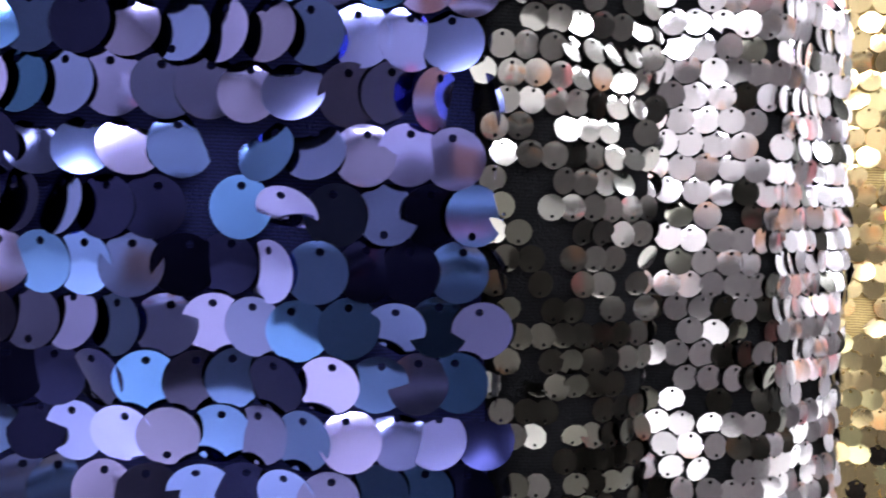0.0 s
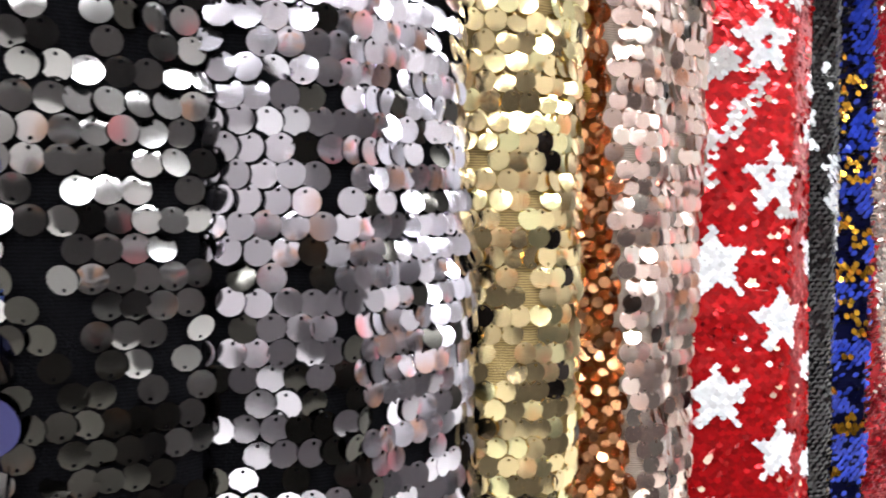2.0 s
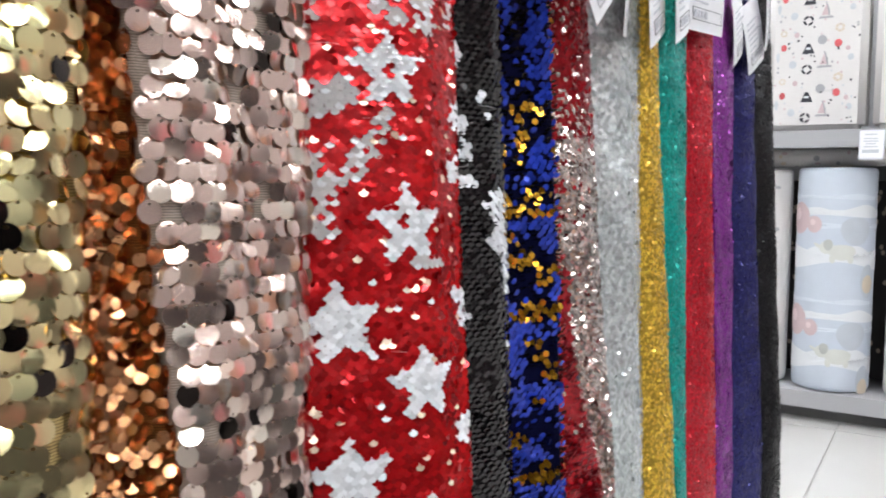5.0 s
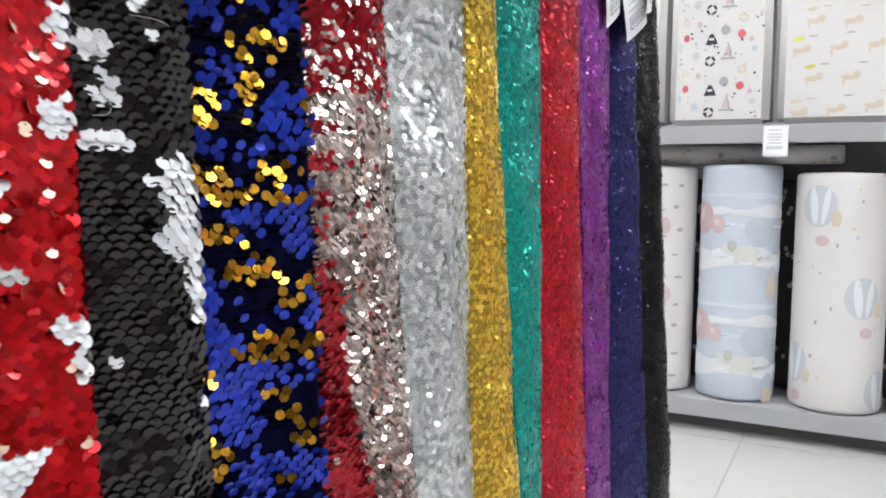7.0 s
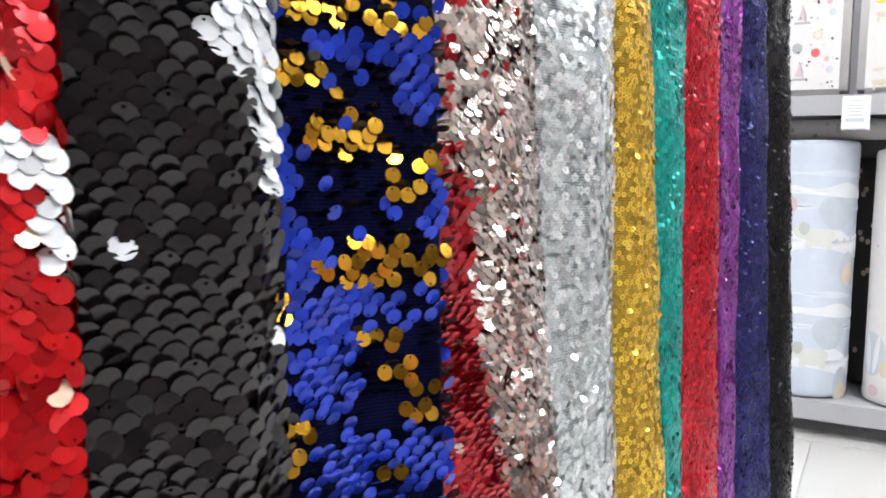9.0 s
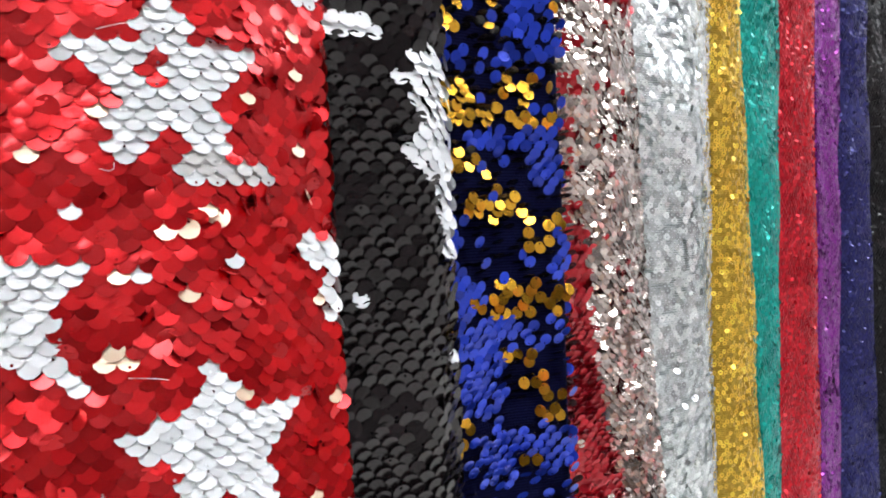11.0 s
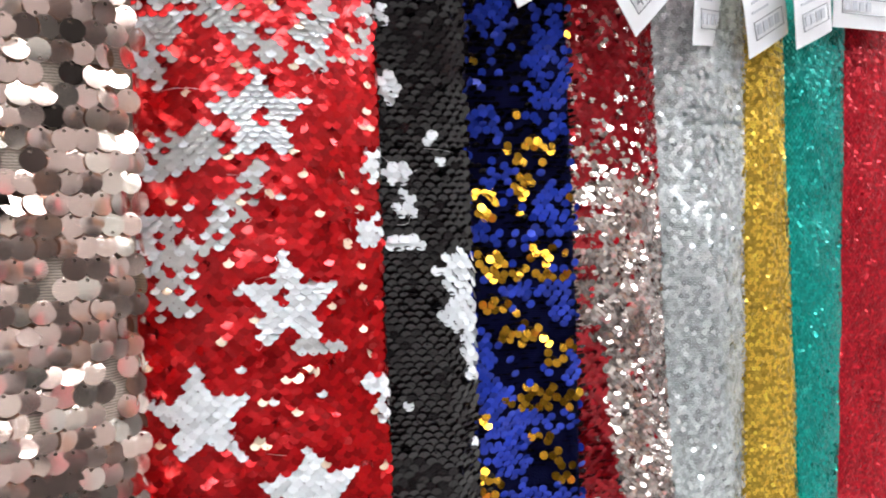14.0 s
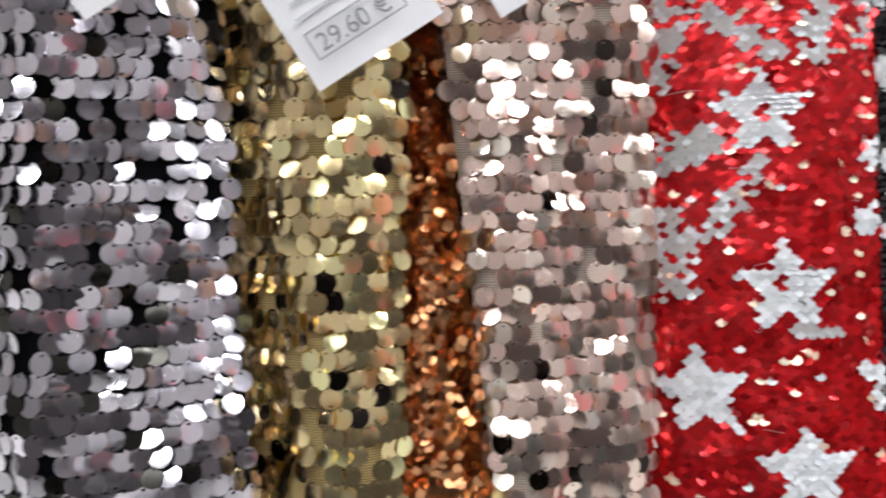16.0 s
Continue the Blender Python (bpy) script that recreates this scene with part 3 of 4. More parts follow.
hang("brown net with small crinkled copper sequins", E_GOLD, E_COPPER, N_COPPER, [M_COPPER], 0.0062, 0.0040, 0.0037, -0.020, 0.006, 0.03, 8,
     tilt=18, calm=20, patch=8, odd=0.2, lift=lambda s, z: np.clip(9 - (z - 0.66) * 220, -14, 9))
hang("beige net with round rose-gold paillettes", E_COPPER, E_ROSE, N_ROSE, [M_ROSE, M_DARKMIRROR], 0.0104, 0.0074, 0.0088, 0.012, 0.004, 0.03, 9,
     profile=((0, 0.004), (0.15, 0.011), (0.5, 0.006), (0.8, 0.006), (1, 0)), tilt=8, calm=9, patch=2, missing=0.05, lift=lambda s, z: np.where(z > 0.72, 3.5, 7.5), pick=few_dark, run=1.15, shingle=5.0, **LARGE)
hang("red reversible sequin cloth with white stars", E_ROSE, E_RED, N_RED, [M_RED, M_WHITE, M_GREY, M_CREAM], 0.0056, 0.0049, 0.0026, 0.008, 0.002, 0.03, 10,
     profile=((0, -0.021), (0.2, -0.0107), (0.5, 0.004), (0.65, 0.011), (0.82, 0.0065), (1, 0)),
     pick=red_pick, lifts=[13, 22, 16, 24], raise_by=lambda s, z, i: np.where(i == 0, -np.clip((z - 0.67) * 60, 0, 6), 0), odd=0.10, wild_by=26.0, steady=(1, 2), threads=9, focus=(0.05, 0.66, 1.0), **{**SMALL, "tilt": 3.0, "patch": 4.0, "wander": 0.10, "jitter": 0.025, "sides": 10, "spin": 8.0})
hang("black reversible sequin cloth with brushed white patches", E_RED, E_BLACK, N_BLACK, [M_BLACK, M_WHITE], 0.0062, 0.0055, 0.0034, 0.006, 0.003, 0.04, 11,
     profile=((0, -0.014), (0.4, -0.008), (0.75, 0.003), (1, 0)), pick=black_pick, lifts=[-26, 19], raise_by=lambda s, z, i: np.where(i == 0, np.clip((0.66 - z) * 110, 0, 10), 0), odd=0.04, threads=3, **{**SMALL, "tilt": 6.0, "wander": 0.10, "jitter": 0.05, "calm": 4.0, "spin": 9.0, "sides": 12})
# black here paints the darkness of sequins that stand edge-on
hang("royal blue and amber gold reversible sequin cloth", E_BLACK, E_BLUEGOLD, N_NAVY, [M_BLUE, M_AMBER, M_BLACK], 0.0053, 0.0050, 0.0030, 0.006, 0.003, 0.03, 12,
     profile=((0, -0.028), (0.4, -0.020), (0.65, -0.013), (0.9, -0.002), (1, 0)), pick=bluegold_pick, lifts=[-18, 14, -62], missing=0.04, odd=0.1, drop=(2, 0.35), **{**SMALL, "tilt": 6.0, "wander": 0.12, "jitter": 0.06, "spin": 9.0, "sides": 10})
hang("deep red and silver reversible sequin cloth", E_BLUEGOLD, E_REDSILVER, N_RED, [M_DARKRED, M_CHROME], 0.0047, 0.0043, 0.0022, 0.010, 0.003, 0.03, 13,
     profile=((0, -0.012), (0.55, -0.003), (0.8, 0.002), (1, 0)), pick=redsilver_pick, lifts=[-22, 11], raise_by=lambda s, z, i: np.where(i == 0, 0, np.where(z > 0.632, -3, np.clip((0.632 - z) * 200, 3, 12))), odd=0.2, wild_by=22.0, **{**SMALL, "tilt": 5.0, "calm": 5.0})
for lab, a, b, base, m, sd, ring in (
        ("pale silver cloth of tiny glittering sequins", E_REDSILVER, E_TSILVER, N_GREY, M_TSILVER, 20, "middle"),
        ("golden yellow cloth of tiny glittering sequins", E_TSILVER, E_TGOLD, N_TGOLD, M_TGOLD, 21, "middle"),
        ("teal green cloth of tiny glittering sequins", E_TGOLD, E_TTEAL, N_TEAL, M_TTEAL, 22, False),
        ("bright red cloth of tiny glittering sequins", E_TTEAL, E_TRED, N_TRED, M_TRED, 23, False),
        ("purple cloth of tiny glittering sequins", E_TRED, E_TPURPLE, N_PURPLE, M_TPURPLE, 24, False),
        ("dark navy cloth of tiny glittering sequins", E_TPURPLE, E_TNAVY, N_DNAVY, M_TNAVY, 25, False),
        ("black cloth of tiny glittering sequins", E_TNAVY, E_TBLACK, N_DBLACK, M_TBLACK, 26, False)):
    big = 0.0008 if sd == 20 else 0.0
    hang(lab, a, b, base, [m], 0.0034 + big, 0.0033 + big * 0.6, 0.0025 + big * 0.4, 0.008, 0.003, 0.03, sd, tilt=5 if sd == 20 else 8, calm=6 if sd == 20 else 10, patch=4, odd=0.03 if sd == 20 else 0.07, wild_by=28.0, sides=6, hole=ring, single=0, zlow=0.2, lift=2, depth=0.03, missing=0.12 if ring else 0.0)


# ---- the shop ----
TURN_SHOP = 36.9
SHOP = pose(0.6, 0.6, 0, 0, 0, TURN_SHOP)


def placed(ob, m):
    ob.matrix_basis = m
    return ob


def shop():
    for nm, a in (("wall_north", (-4.1, 4.6, 4, 4.1, FLOOR, 2.9)), ("wall_south", (-4.1, 4.6, -3.4, -3.3, FLOOR, 2.9)), ("wall_east", (4.5, 4.6, -3.3, 4, FLOOR, 2.9)), ("wall_west", (-4.1, -4, -3.3, 4, FLOOR, 2.9))):
        tagged(placed(part(nm, boxed(*a), M_WALL), SHOP), "plain pale grey painted shop wall", "wall", kind="structure")
    tagged(placed(part("ceiling", boxed(-4.1, 4.6, -3.4, 4.1, 2.9, 3.0), M_CEIL), SHOP), "white board ceiling of the shop", "ceiling", kind="structure")
    first = None
    for x in (-3.0, -1.4, 0.2, 1.8, 3.4):
        for y in (-2.6, -1.0, 0.6, 2.2):
            at = SHOP @ pose(x, y, 2.899)
            if first is None:
                first = tagged(new("ceiling_light"), "long white panel light fixed under the ceiling", "ceiling light", "ceiling panel lights")
                bm = bmesh.new()
                for q in ((-0.62, 0.62, -0.17, -0.15), (-0.62, 0.62, 0.15, 0.17), (-0.62, -0.6, -0.15, 0.15), (0.6, 0.62, -0.15, 0.15)):
                    box(bm, *q, -0.05, 0.0)
                part("frame", bm, M_PAINTED, first)
                part("diffuser", boxed(-0.6, 0.6, -0.15, 0.15, -0.04, -0.004), M_PANEL, first)
                first.matrix_basis = at
            else:
                copy_thing(first, at)


shop()


def gondola(m, length, shelves, label, height):
    g = tagged(new("shelf_unit"), label, "shelf")
    g.matrix_basis = m
    part("back_panel", boxed(0, length, 0.42, 0.45, FLOOR, height, bevel=0.003), M_PAINTED, g)
    # the plate's colour holds the shadow under the lowest shelf
    part("kick_plate", boxed(0.0, length, 0.05, 0.42, FLOOR, shelves[0] - 0.045), M_KICK, g, "kick plate, shadow under the shelf in its grey")
    for x in (0.0, length - 0.03):
        part("upright", boxed(x, x + 0.03, 0.40, 0.42, shelves[0], height - 0.02), M_PAINTED, g)
    for z in shelves:
        bm = boxed(0, length, 0.0, 0.419, z - 0.02, z)
        box(bm, 0, length, -0.006, -0.0005, z - 0.045, z + 0.003, bevel=0.001)
        part("shelf_board", bm, M_PAINTED, g)
    return g


SHELF = pose(1.58, 2.41, 0, 0, 0, -53.1)
gondola(SHELF, 2.4, (0.125, 0.862), "light grey metal shop shelf holding fabric rolls", 1.5)


# ---- printed fabric on the shelf ----
class Wrap:
    """Maps the flat print of a cloth onto a roll or the front of a bolt."""

    def __init__(self, cx, cy, r=None):
        self.cx, self.cy, self.r = cx, cy, r

    def put(self, a, b, h):
        if self.r is None:
            return Vector((self.cx + a, self.cy - h, b))
        t = a / self.r
        return Vector((self.cx + (self.r + h) * math.sin(t), self.cy - (self.r + h) * math.cos(t), b))


def motif(parent, wrap, a, b, outline, material, name, h=0.0012):
    """A printed patch: outline points (in metres about a, b) drawn as rings, so that it follows the cloth."""
    bm = bmesh.new()
    rings = []
    for k in ((1.0, 0.86, 0.72, 0.58, 0.44, 0.30, 0.15) if wrap.r and max(abs(x) for x, y in outline) > 0.03 else (1.0, 0.66, 0.33)):
        rings.append([bm.verts.new(wrap.put(a + x * k, b + y * k, h + 0.0004 * (1 - k))) for x, y in outline])
    mid = bm.verts.new(wrap.put(a, b, h + 0.0005))
    n = len(outline)
    for p, q in zip(rings, rings[1:]):
        for i in range(n):
            bm.faces.new((p[i], p[(i + 1) % n], q[(i + 1) % n], q[i]))
    for i in range(n):
        bm.faces.new((rings[-1][i], rings[-1][(i + 1) % n], mid))
    return part(name, bm, material, parent, smooth=True)


def oval(rx, ry, n=16, wob=0.0, lobes=5, turn=0.0):
    out = []
    for i in range(n):
        t = 2 * math.pi * i / n
        k = 1 + wob * math.sin(lobes * t + turn * 3)
        x, y = rx * k * math.cos(t), ry * k * math.sin(t)
        out.append((x * math.cos(turn) - y * math.sin(turn), x * math.sin(turn) + y * math.cos(turn)))
    return out


def ring_motif(parent, wrap, a, b, r0, r1, material, name, h=0.0014, gaps=4):
    for g in range(gaps):
        bm = bmesh.new()
        lo, hi = [], []
        for i in range(5):
            t = 2 * math.pi * (g + 0.8 * i / 4) / gaps
            lo.append(bm.verts.new(wrap.put(a + r0 * math.cos(t), b + r0 * math.sin(t), h)))
            hi.append(bm.verts.new(wrap.put(a + r1 * math.cos(t), b + r1 * math.sin(t), h)))
        for i in range(4):
            bm.faces.new((lo[i], hi[i], hi[i + 1], lo[i + 1]))
        part(name, bm, material, parent)


def lathe(profile, n=40, wob=0.0, seed=0):
    bm = bmesh.new()
    rng = random.Random(seed)
    ph = [rng.uniform(0, 6.3) for _ in range(3)]
    rings = []
    for r, z in profile:
        rings.append([bm.verts.new(((r * (1 + wob * math.sin(2 * t + ph[0] + z * 3) + 0.5 * wob * math.sin(5 * t + ph[1] + z * 9))) * math.sin(t), -(r * (1 + wob * math.sin(2 * t + ph[0] + z * 3))) * math.cos(t), z))
                      for t in [2 * math.pi * i / n for i in range(n)]])
    for p, q in zip(rings, rings[1:]):
        for i in range(n):
            bm.faces.new((p[i], p[(i + 1) % n], q[(i + 1) % n], q[i]))
    bm.faces.new(rings[0][::-1])
    bm.faces.new(rings[-1])
    return bm


def cloth_roll(x, y, z, r, height, material, label, seed=0):
    roll = tagged(new("fabric_roll"), label, "fabric roll", "fabric rolls on the bottom shelf")
    roll.matrix_basis = SHELF @ pose(x, y, z)
    p = [(r - 0.012, 0.0), (r - 0.003, 0.003), (r, 0.012)] + [(r, 0.012 + (height - 0.024) * k / 10) for k in range(1, 10)] + [(r, height - 0.012), (r - 0.003, height - 0.003), (r - 0.014, height)]
    part("rolled_cloth", lathe(p, 48, 0.006, seed), material, roll, smooth=True)
    part("cardboard_core", lathe([(0.022, height), (0.022, height + 0.004), (0.016, height + 0.004), (0.016, height - 0.03)], 20), M_SAND, roll, "brown cardboard core end")
    return roll


def cloud_bank(width, up, down, seed):
    """Outline of a bank of cloud: rounded heads above, a soft wavy foot below."""
    rng = random.Random(seed)
    ph = rng.uniform(0, 3)
    n = 44
    top = [(-width + 2 * width * i / n, up * (0.35 + 0.65 * abs(math.sin(5.2 * i / n + ph))) + 0.25 * up * math.sin(17 * i / n + ph)) for i in range(n + 1)]
    foot = [(width - 2 * width * i / n, -down * (0.7 + 0.3 * math.sin(7 * i / n + ph))) for i in range(n + 1)]
    return top + foot


def cloud_roll():
    r, hh = 0.104, 0.635
    roll = cloth_roll(0.80, 0.12, 0.1275, r, hh, M_SKYBLUE, "pale blue fabric roll printed with clouds, elephants and balloons", 1)
    w = Wrap(0, 0, r)
    for k in (0, 1):
        z = 0.012 + 0.295 * k
        # streaks of haze in the blue, banks of white cloud, then the figures on them
        motif(roll, w, -0.02, z + 0.245, cloud_bank(0.15, 0.008, 0.007, 3 + k), M_HAZE, "haze_print", 0.0008)
        motif(roll, w, 0.03, z + 0.165, cloud_bank(0.15, 0.007, 0.009, 5 + k), M_HAZE, "haze_print", 0.0008)
        motif(roll, w, 0.0, z + 0.200, cloud_bank(0.16, 0.020, 0.012, 7 + k), M_CLOUD, "cloud_print", 0.0010)
        motif(roll, w, 0.0, z + 0.080, cloud_bank(0.16, 0.028, 0.040, 9 + k), M_CLOUD, "cloud_print", 0.0010)
        motif(roll, w, 0.066, z + 0.152, oval(0.042, 0.040, 24, 0.05, 3), M_MISTY, "balloon_print", 0.0014)
        motif(roll, w, -0.100, z + 0.185, oval(0.040, 0.046, 24), M_PINK, "balloon_print", 0.0020)
        motif(roll, w, -0.108, z + 0.196, oval(0.014, 0.018, 14), M_BLUSH, "balloon_print", 0.0028)
        motif(roll, w, -0.046, z + 0.168, oval(0.022, 0.024, 18), M_PINK, "balloon_print", 0.0026)
        motif(roll, w, -0.050, z + 0.174, oval(0.008, 0.009, 10), M_BLUSH, "balloon_print", 0.0034)
        # elephant: body, head, ear, trunk, legs
        motif(roll, w, 0.030, z + 0.092, oval(0.036, 0.022, 20, 0.05, 3), M_ELEPHANT, "elephant_print", 0.0020)
        motif(roll, w, -0.010, z + 0.104, oval(0.019, 0.018, 16), M_ELEPHANT, "elephant_print", 0.0026)
        motif(roll, w, -0.006, z + 0.112, oval(0.012, 0.016, 12, 0.05, 3), M_EAR, "elephant_print", 0.0034)
        motif(roll, w, -0.032, z + 0.108, oval(0.015, 0.005, 10, 0, 1, -0.5), M_ELEPHANT, "elephant_print", 0.0022)
        for a in (0.006, 0.052):
            motif(roll, w, a, z + 0.072, oval(0.008, 0.012, 10), M_ELEPHANT, "elephant_print", 0.0024)
        motif(roll, w, 0.108, z + 0.018 if k == 0 else z + 0.010, oval(0.026, 0.048, 20), M_MISTY, "balloon_print", 0.0020)
        motif(roll, w, 0.108, z + 0.002, oval(0.020, 0.026, 16), M_SAND, "balloon_print", 0.0028)


def balloon_roll(x, seed):
    r, hh = 0.112, 0.615
    roll = cloth_roll(x, 0.12, 0.1275, r, hh, M_MUSLIN, "white muslin roll printed with grey hot-air balloons", seed)
    w = Wrap(0, 0, r)
    for a, b in ((-0.055, 0.53), (0.06, 0.30), (-0.115, 0.12), (0.12, 0.06), (0.19, 0.48)):
        motif(roll, w, a, b, oval(0.046, 0.054, 18), M_EGREY, "balloon_print", 0.0010)
        motif(roll, w, a - 0.012, b, oval(0.011, 0.050, 14, 0, 1, 0.1), M_CLOUD, "balloon_print", 0.0018)
        motif(roll, w, a + 0.018, b, oval(0.008, 0.048, 14, 0, 1, -0.15), M_CLOUD, "balloon_print", 0.0018)
        motif(roll, w, a + 0.044, b - 0.030, oval(0.013, 0.022, 12, 0.1), M_SAND, "leaf_print", 0.0020)
        motif(roll, w, a + 0.012, b - 0.088, oval(0.018, 0.014, 12), M_PINK, "basket_print", 0.0014)
    rng = random.Random(seed)
    for _ in range(26):
        motif(roll, w, rng.uniform(-0.16, 0.16), rng.uniform(0.03, 0.6), oval(rng.uniform(0.003, 0.006), rng.uniform(0.003, 0.007), 7), rng.choice([M_DOTGREY, M_SAND, M_EGREY]), "dot_print", 0.0016)


cloud_roll()
balloon_roll(1.052, 5)
balloon_roll(1.31, 9)


def lettered_roll():
    r = 0.095
    roll = cloth_roll(0.585, 0.125, 0.1275, r, 0.63, M_MUSLIN, "white fabric roll with small grey printed motifs", 4)
    w = Wrap(0, 0, r)
    rng = random.Random(3)
    for i in range(9):
        for j in range(3):
            a, b = -0.02 + 0.042 * j + rng.uniform(-0.008, 0.008), 0.05 + 0.066 * i + rng.uniform(-0.01, 0.01)
            motif(roll, w, a, b, oval(rng.uniform(0.006, 0.014), rng.uniform(0.002, 0.006), 8), M_DOTGREY, "mark_print")
            if j == 1 and i % 3 == 0:
                motif(roll, w, a, b + 0.03, oval(0.02, 0.025, 12), M_PINK, "flower_print", 0.0008)


lettered_roll()


def dark_roll(x, y, r):
    roll = cloth_roll(x, y, 0.1275, r, 0.6, M_DARKSTOCK, "dark patterned fabric roll behind the pale rolls", 7)
    w = Wrap(0, 0, r)
    rng = random.Random(8)
    for _ in range(30):
        motif(roll, w, rng.uniform(-0.06, 0.06), rng.uniform(0.03, 0.57), oval(0.006, 0.008, 7), M_SAND, "fleck_print")


dark_roll(0.93, 0.32, 0.07)
dark_roll(0.68, 0.33, 0.07)
dark_roll(1.19, 0.32, 0.07)


def lying_roll():
    roll = tagged(new("fabric_roll"), "thin floral fabric roll lying on top of the standing rolls", "fabric roll", "fabric rolls on the bottom shelf")
    roll.matrix_basis = SHELF @ pose(0.50, 0.14, 0.793, 0, 90, 0)
    p = [(0.012, 0.0), (0.024, 0.004), (0.026, 0.012)] + [(0.026, 0.05 * k) for k in range(1, 11)] + [(0.026, 0.54), (0.023, 0.55), (0.010, 0.551)]
    part("rolled_cloth", lathe(p, 28, 0.02, 2), M_MUSLIN, roll, smooth=True)
    w = Wrap(0, 0, 0.026)
    rng = random.Random(4)
    for _ in range(60):
        motif(roll, w, rng.uniform(-0.08, 0.08), rng.uniform(0.02, 0.53), oval(rng.uniform(0.004, 0.009), rng.uniform(0.004, 0.010), 8, 0.15, 4), rng.choice([M_DOTGREY, M_EGREY, M_PINK, M_SAND]), "flower_print", 0.0010)


lying_roll()


def bolt(x0, x1, y0, y1, z, height, material, label, motifs, group="fabric bolts on the upper shelf", m=SHELF):
    b = tagged(new("fabric_bolt"), label, "fabric bolt", group)
    b.matrix_basis = m @ pose((x0 + x1) / 2, y0, z)
    hw = (x1 - x0) / 2
    bm = boxed(-hw, hw, 0, y1 - y0, 0, height, bevel=0.018)
    part("folded_cloth", bm, material, b, smooth="edges")
    part("board", boxed(-hw * 0.8, hw * 0.8, (y1 - y0) * 0.4, (y1 - y0) * 0.6, height - 0.01, height + 0.012, bevel=0.002), M_SAND, b, "brown cardboard board end")
    if motifs:
        motifs(b, Wrap(0, 0), hw, height)
    return b


def boats(b, w, hw, height):
    for k in range(4):
        z = 0.035 + 0.135 * k
        for a, dz in ((0.012, 0.0),):
            ring_motif(b, w, a - 0.035, z + 0.002, 0.008, 0.014, M_DOTBLK, "lifebuoy_print")
            motif(b, w, a + 0.010, z + 0.008, [(-0.020, -0.003), (0.020, -0.003), (0.016, 0.003), (-0.016, 0.003)], M_DOTGREY, "boat_print")
            motif(b, w, a + 0.006, z + 0.030, [(-0.008, -0.016), (0.010, -0.016), (0.004, 0.018)], M_PINK, "sail_print")
            motif(b, w, a + 0.018, z + 0.028, [(-0.003, -0.016), (0.001, -0.016), (-0.008, 0.022), (-0.011, 0.022)], M_DOTGREY, "mast_print")
            motif(b, w, a - 0.033, z + 0.052, [(-0.016, -0.006), (0.016, -0.006), (0.014, 0.002), (0.004, 0.022), (-0.004, 0.022), (-0.012, 0.002)], M_DOTBLK, "lighthouse_print")
            motif(b, w, a - 0.033, z + 0.060, [(-0.006, -0.003), (0.006, -0.003), (0.006, 0.003), (-0.006, 0.003)], M_CLOUD, "lighthouse_print", 0.002)
        motif(b, w, -0.085, z + 0.066, oval(0.008, 0.010, 10), M_DOTRED, "dot_print")
        motif(b, w, 0.055, z + 0.070, oval(0.010, 0.011, 10), M_DOTRED, "dot_print")
        motif(b, w, 0.014, z + 0.082, oval(0.012, 0.013, 12, 0.08, 6), M_DOTGREY, "dot_print")
        motif(b, w, -0.060, z + 0.018, oval(0.010, 0.011, 10), M_EGREY, "dot_print")
        ring_motif(b, w, 0.058, z + 0.112, 0.006, 0.012, M_SAND, "sun_print", gaps=6)
        ring_motif(b, w, -0.086, z + 0.106, 0.005, 0.009, M_SAND, "sun_print", gaps=5)
        motif(b, w, -0.052, z + 0.100, oval(0.007, 0.008, 10), M_PINK, "dot_print")
        motif(b, w, 0.088, z + 0.030, oval(0.008, 0.009, 10), M_EGREY, "dot_print")
        motif(b, w, 0.080, z + 0.055, oval(0.006, 0.007, 10), M_PINK, "dot_print")
        motif(b, w, -0.100, z + 0.040, oval(0.005, 0.014, 10, 0.1, 3), M_EGREY, "dot_print")
    rng = random.Random(12)
    for _ in range(110):
        motif(b, w, rng.uniform(-hw + 0.02, hw - 0.02), rng.uniform(0.02, height - 0.03), oval(rng.uniform(0.002, 0.004), rng.uniform(0.002, 0.004), 6), rng.choice([M_DOTGREY, M_DOTBLK, M_EGREY, M_PINK]), "fleck_print")


def animals(b, w, hw, height):
    rng = random.Random(21)
    for i in range(7):
        for j in range(3):
            a, z = -hw + 0.05 + 0.085 * j + (0.03 if i % 2 else 0), 0.035 + 0.075 * i + rng.uniform(-0.008, 0.008)
            if a > hw - 0.03:
                continue
            motif(b, w, a, z, oval(0.018, 0.007, 12, 0.12, 3), M_SAND, "animal_print")
            motif(b, w, a + 0.017, z + 0.005, oval(0.009, 0.010, 10), M_SAND, "animal_print", 0.0018)
            motif(b, w, a - 0.012, z - 0.010, oval(0.003, 0.009, 7), M_SAND, "animal_print", 0.0016)
            motif(b, w, a + 0.030, z + 0.035, oval(0.012, 0.002, 8), rng.choice([M_DOTGREY, M_PINK]), "twig_print")
            if j == 0:
                motif(b, w, a - 0.004, z + 0.030, oval(0.014, 0.005, 10, 0, 1, 0.15), rng.choice([M_DOTYEL, M_SAND]), "leaf_print")


bolt(0.44, 0.592, 0.05, 0.20, 0.8655, 0.50, M_MUSLIN, "plain white folded fabric bolt standing upright", None)
bolt(0.612, 0.868, 0.03, 0.17, 0.8655, 0.54, M_MUSLIN, "white folded fabric bolt printed with boats and dots", boats)
bolt(0.887, 1.165, 0.03, 0.19, 0.8655, 0.54, M_MUSLIN, "white folded fabric bolt printed with small animals", animals)
bolt(1.185, 1.43, 0.04, 0.19, 0.8655, 0.52, M_CLOUD, "pale folded fabric bolt standing upright", None)


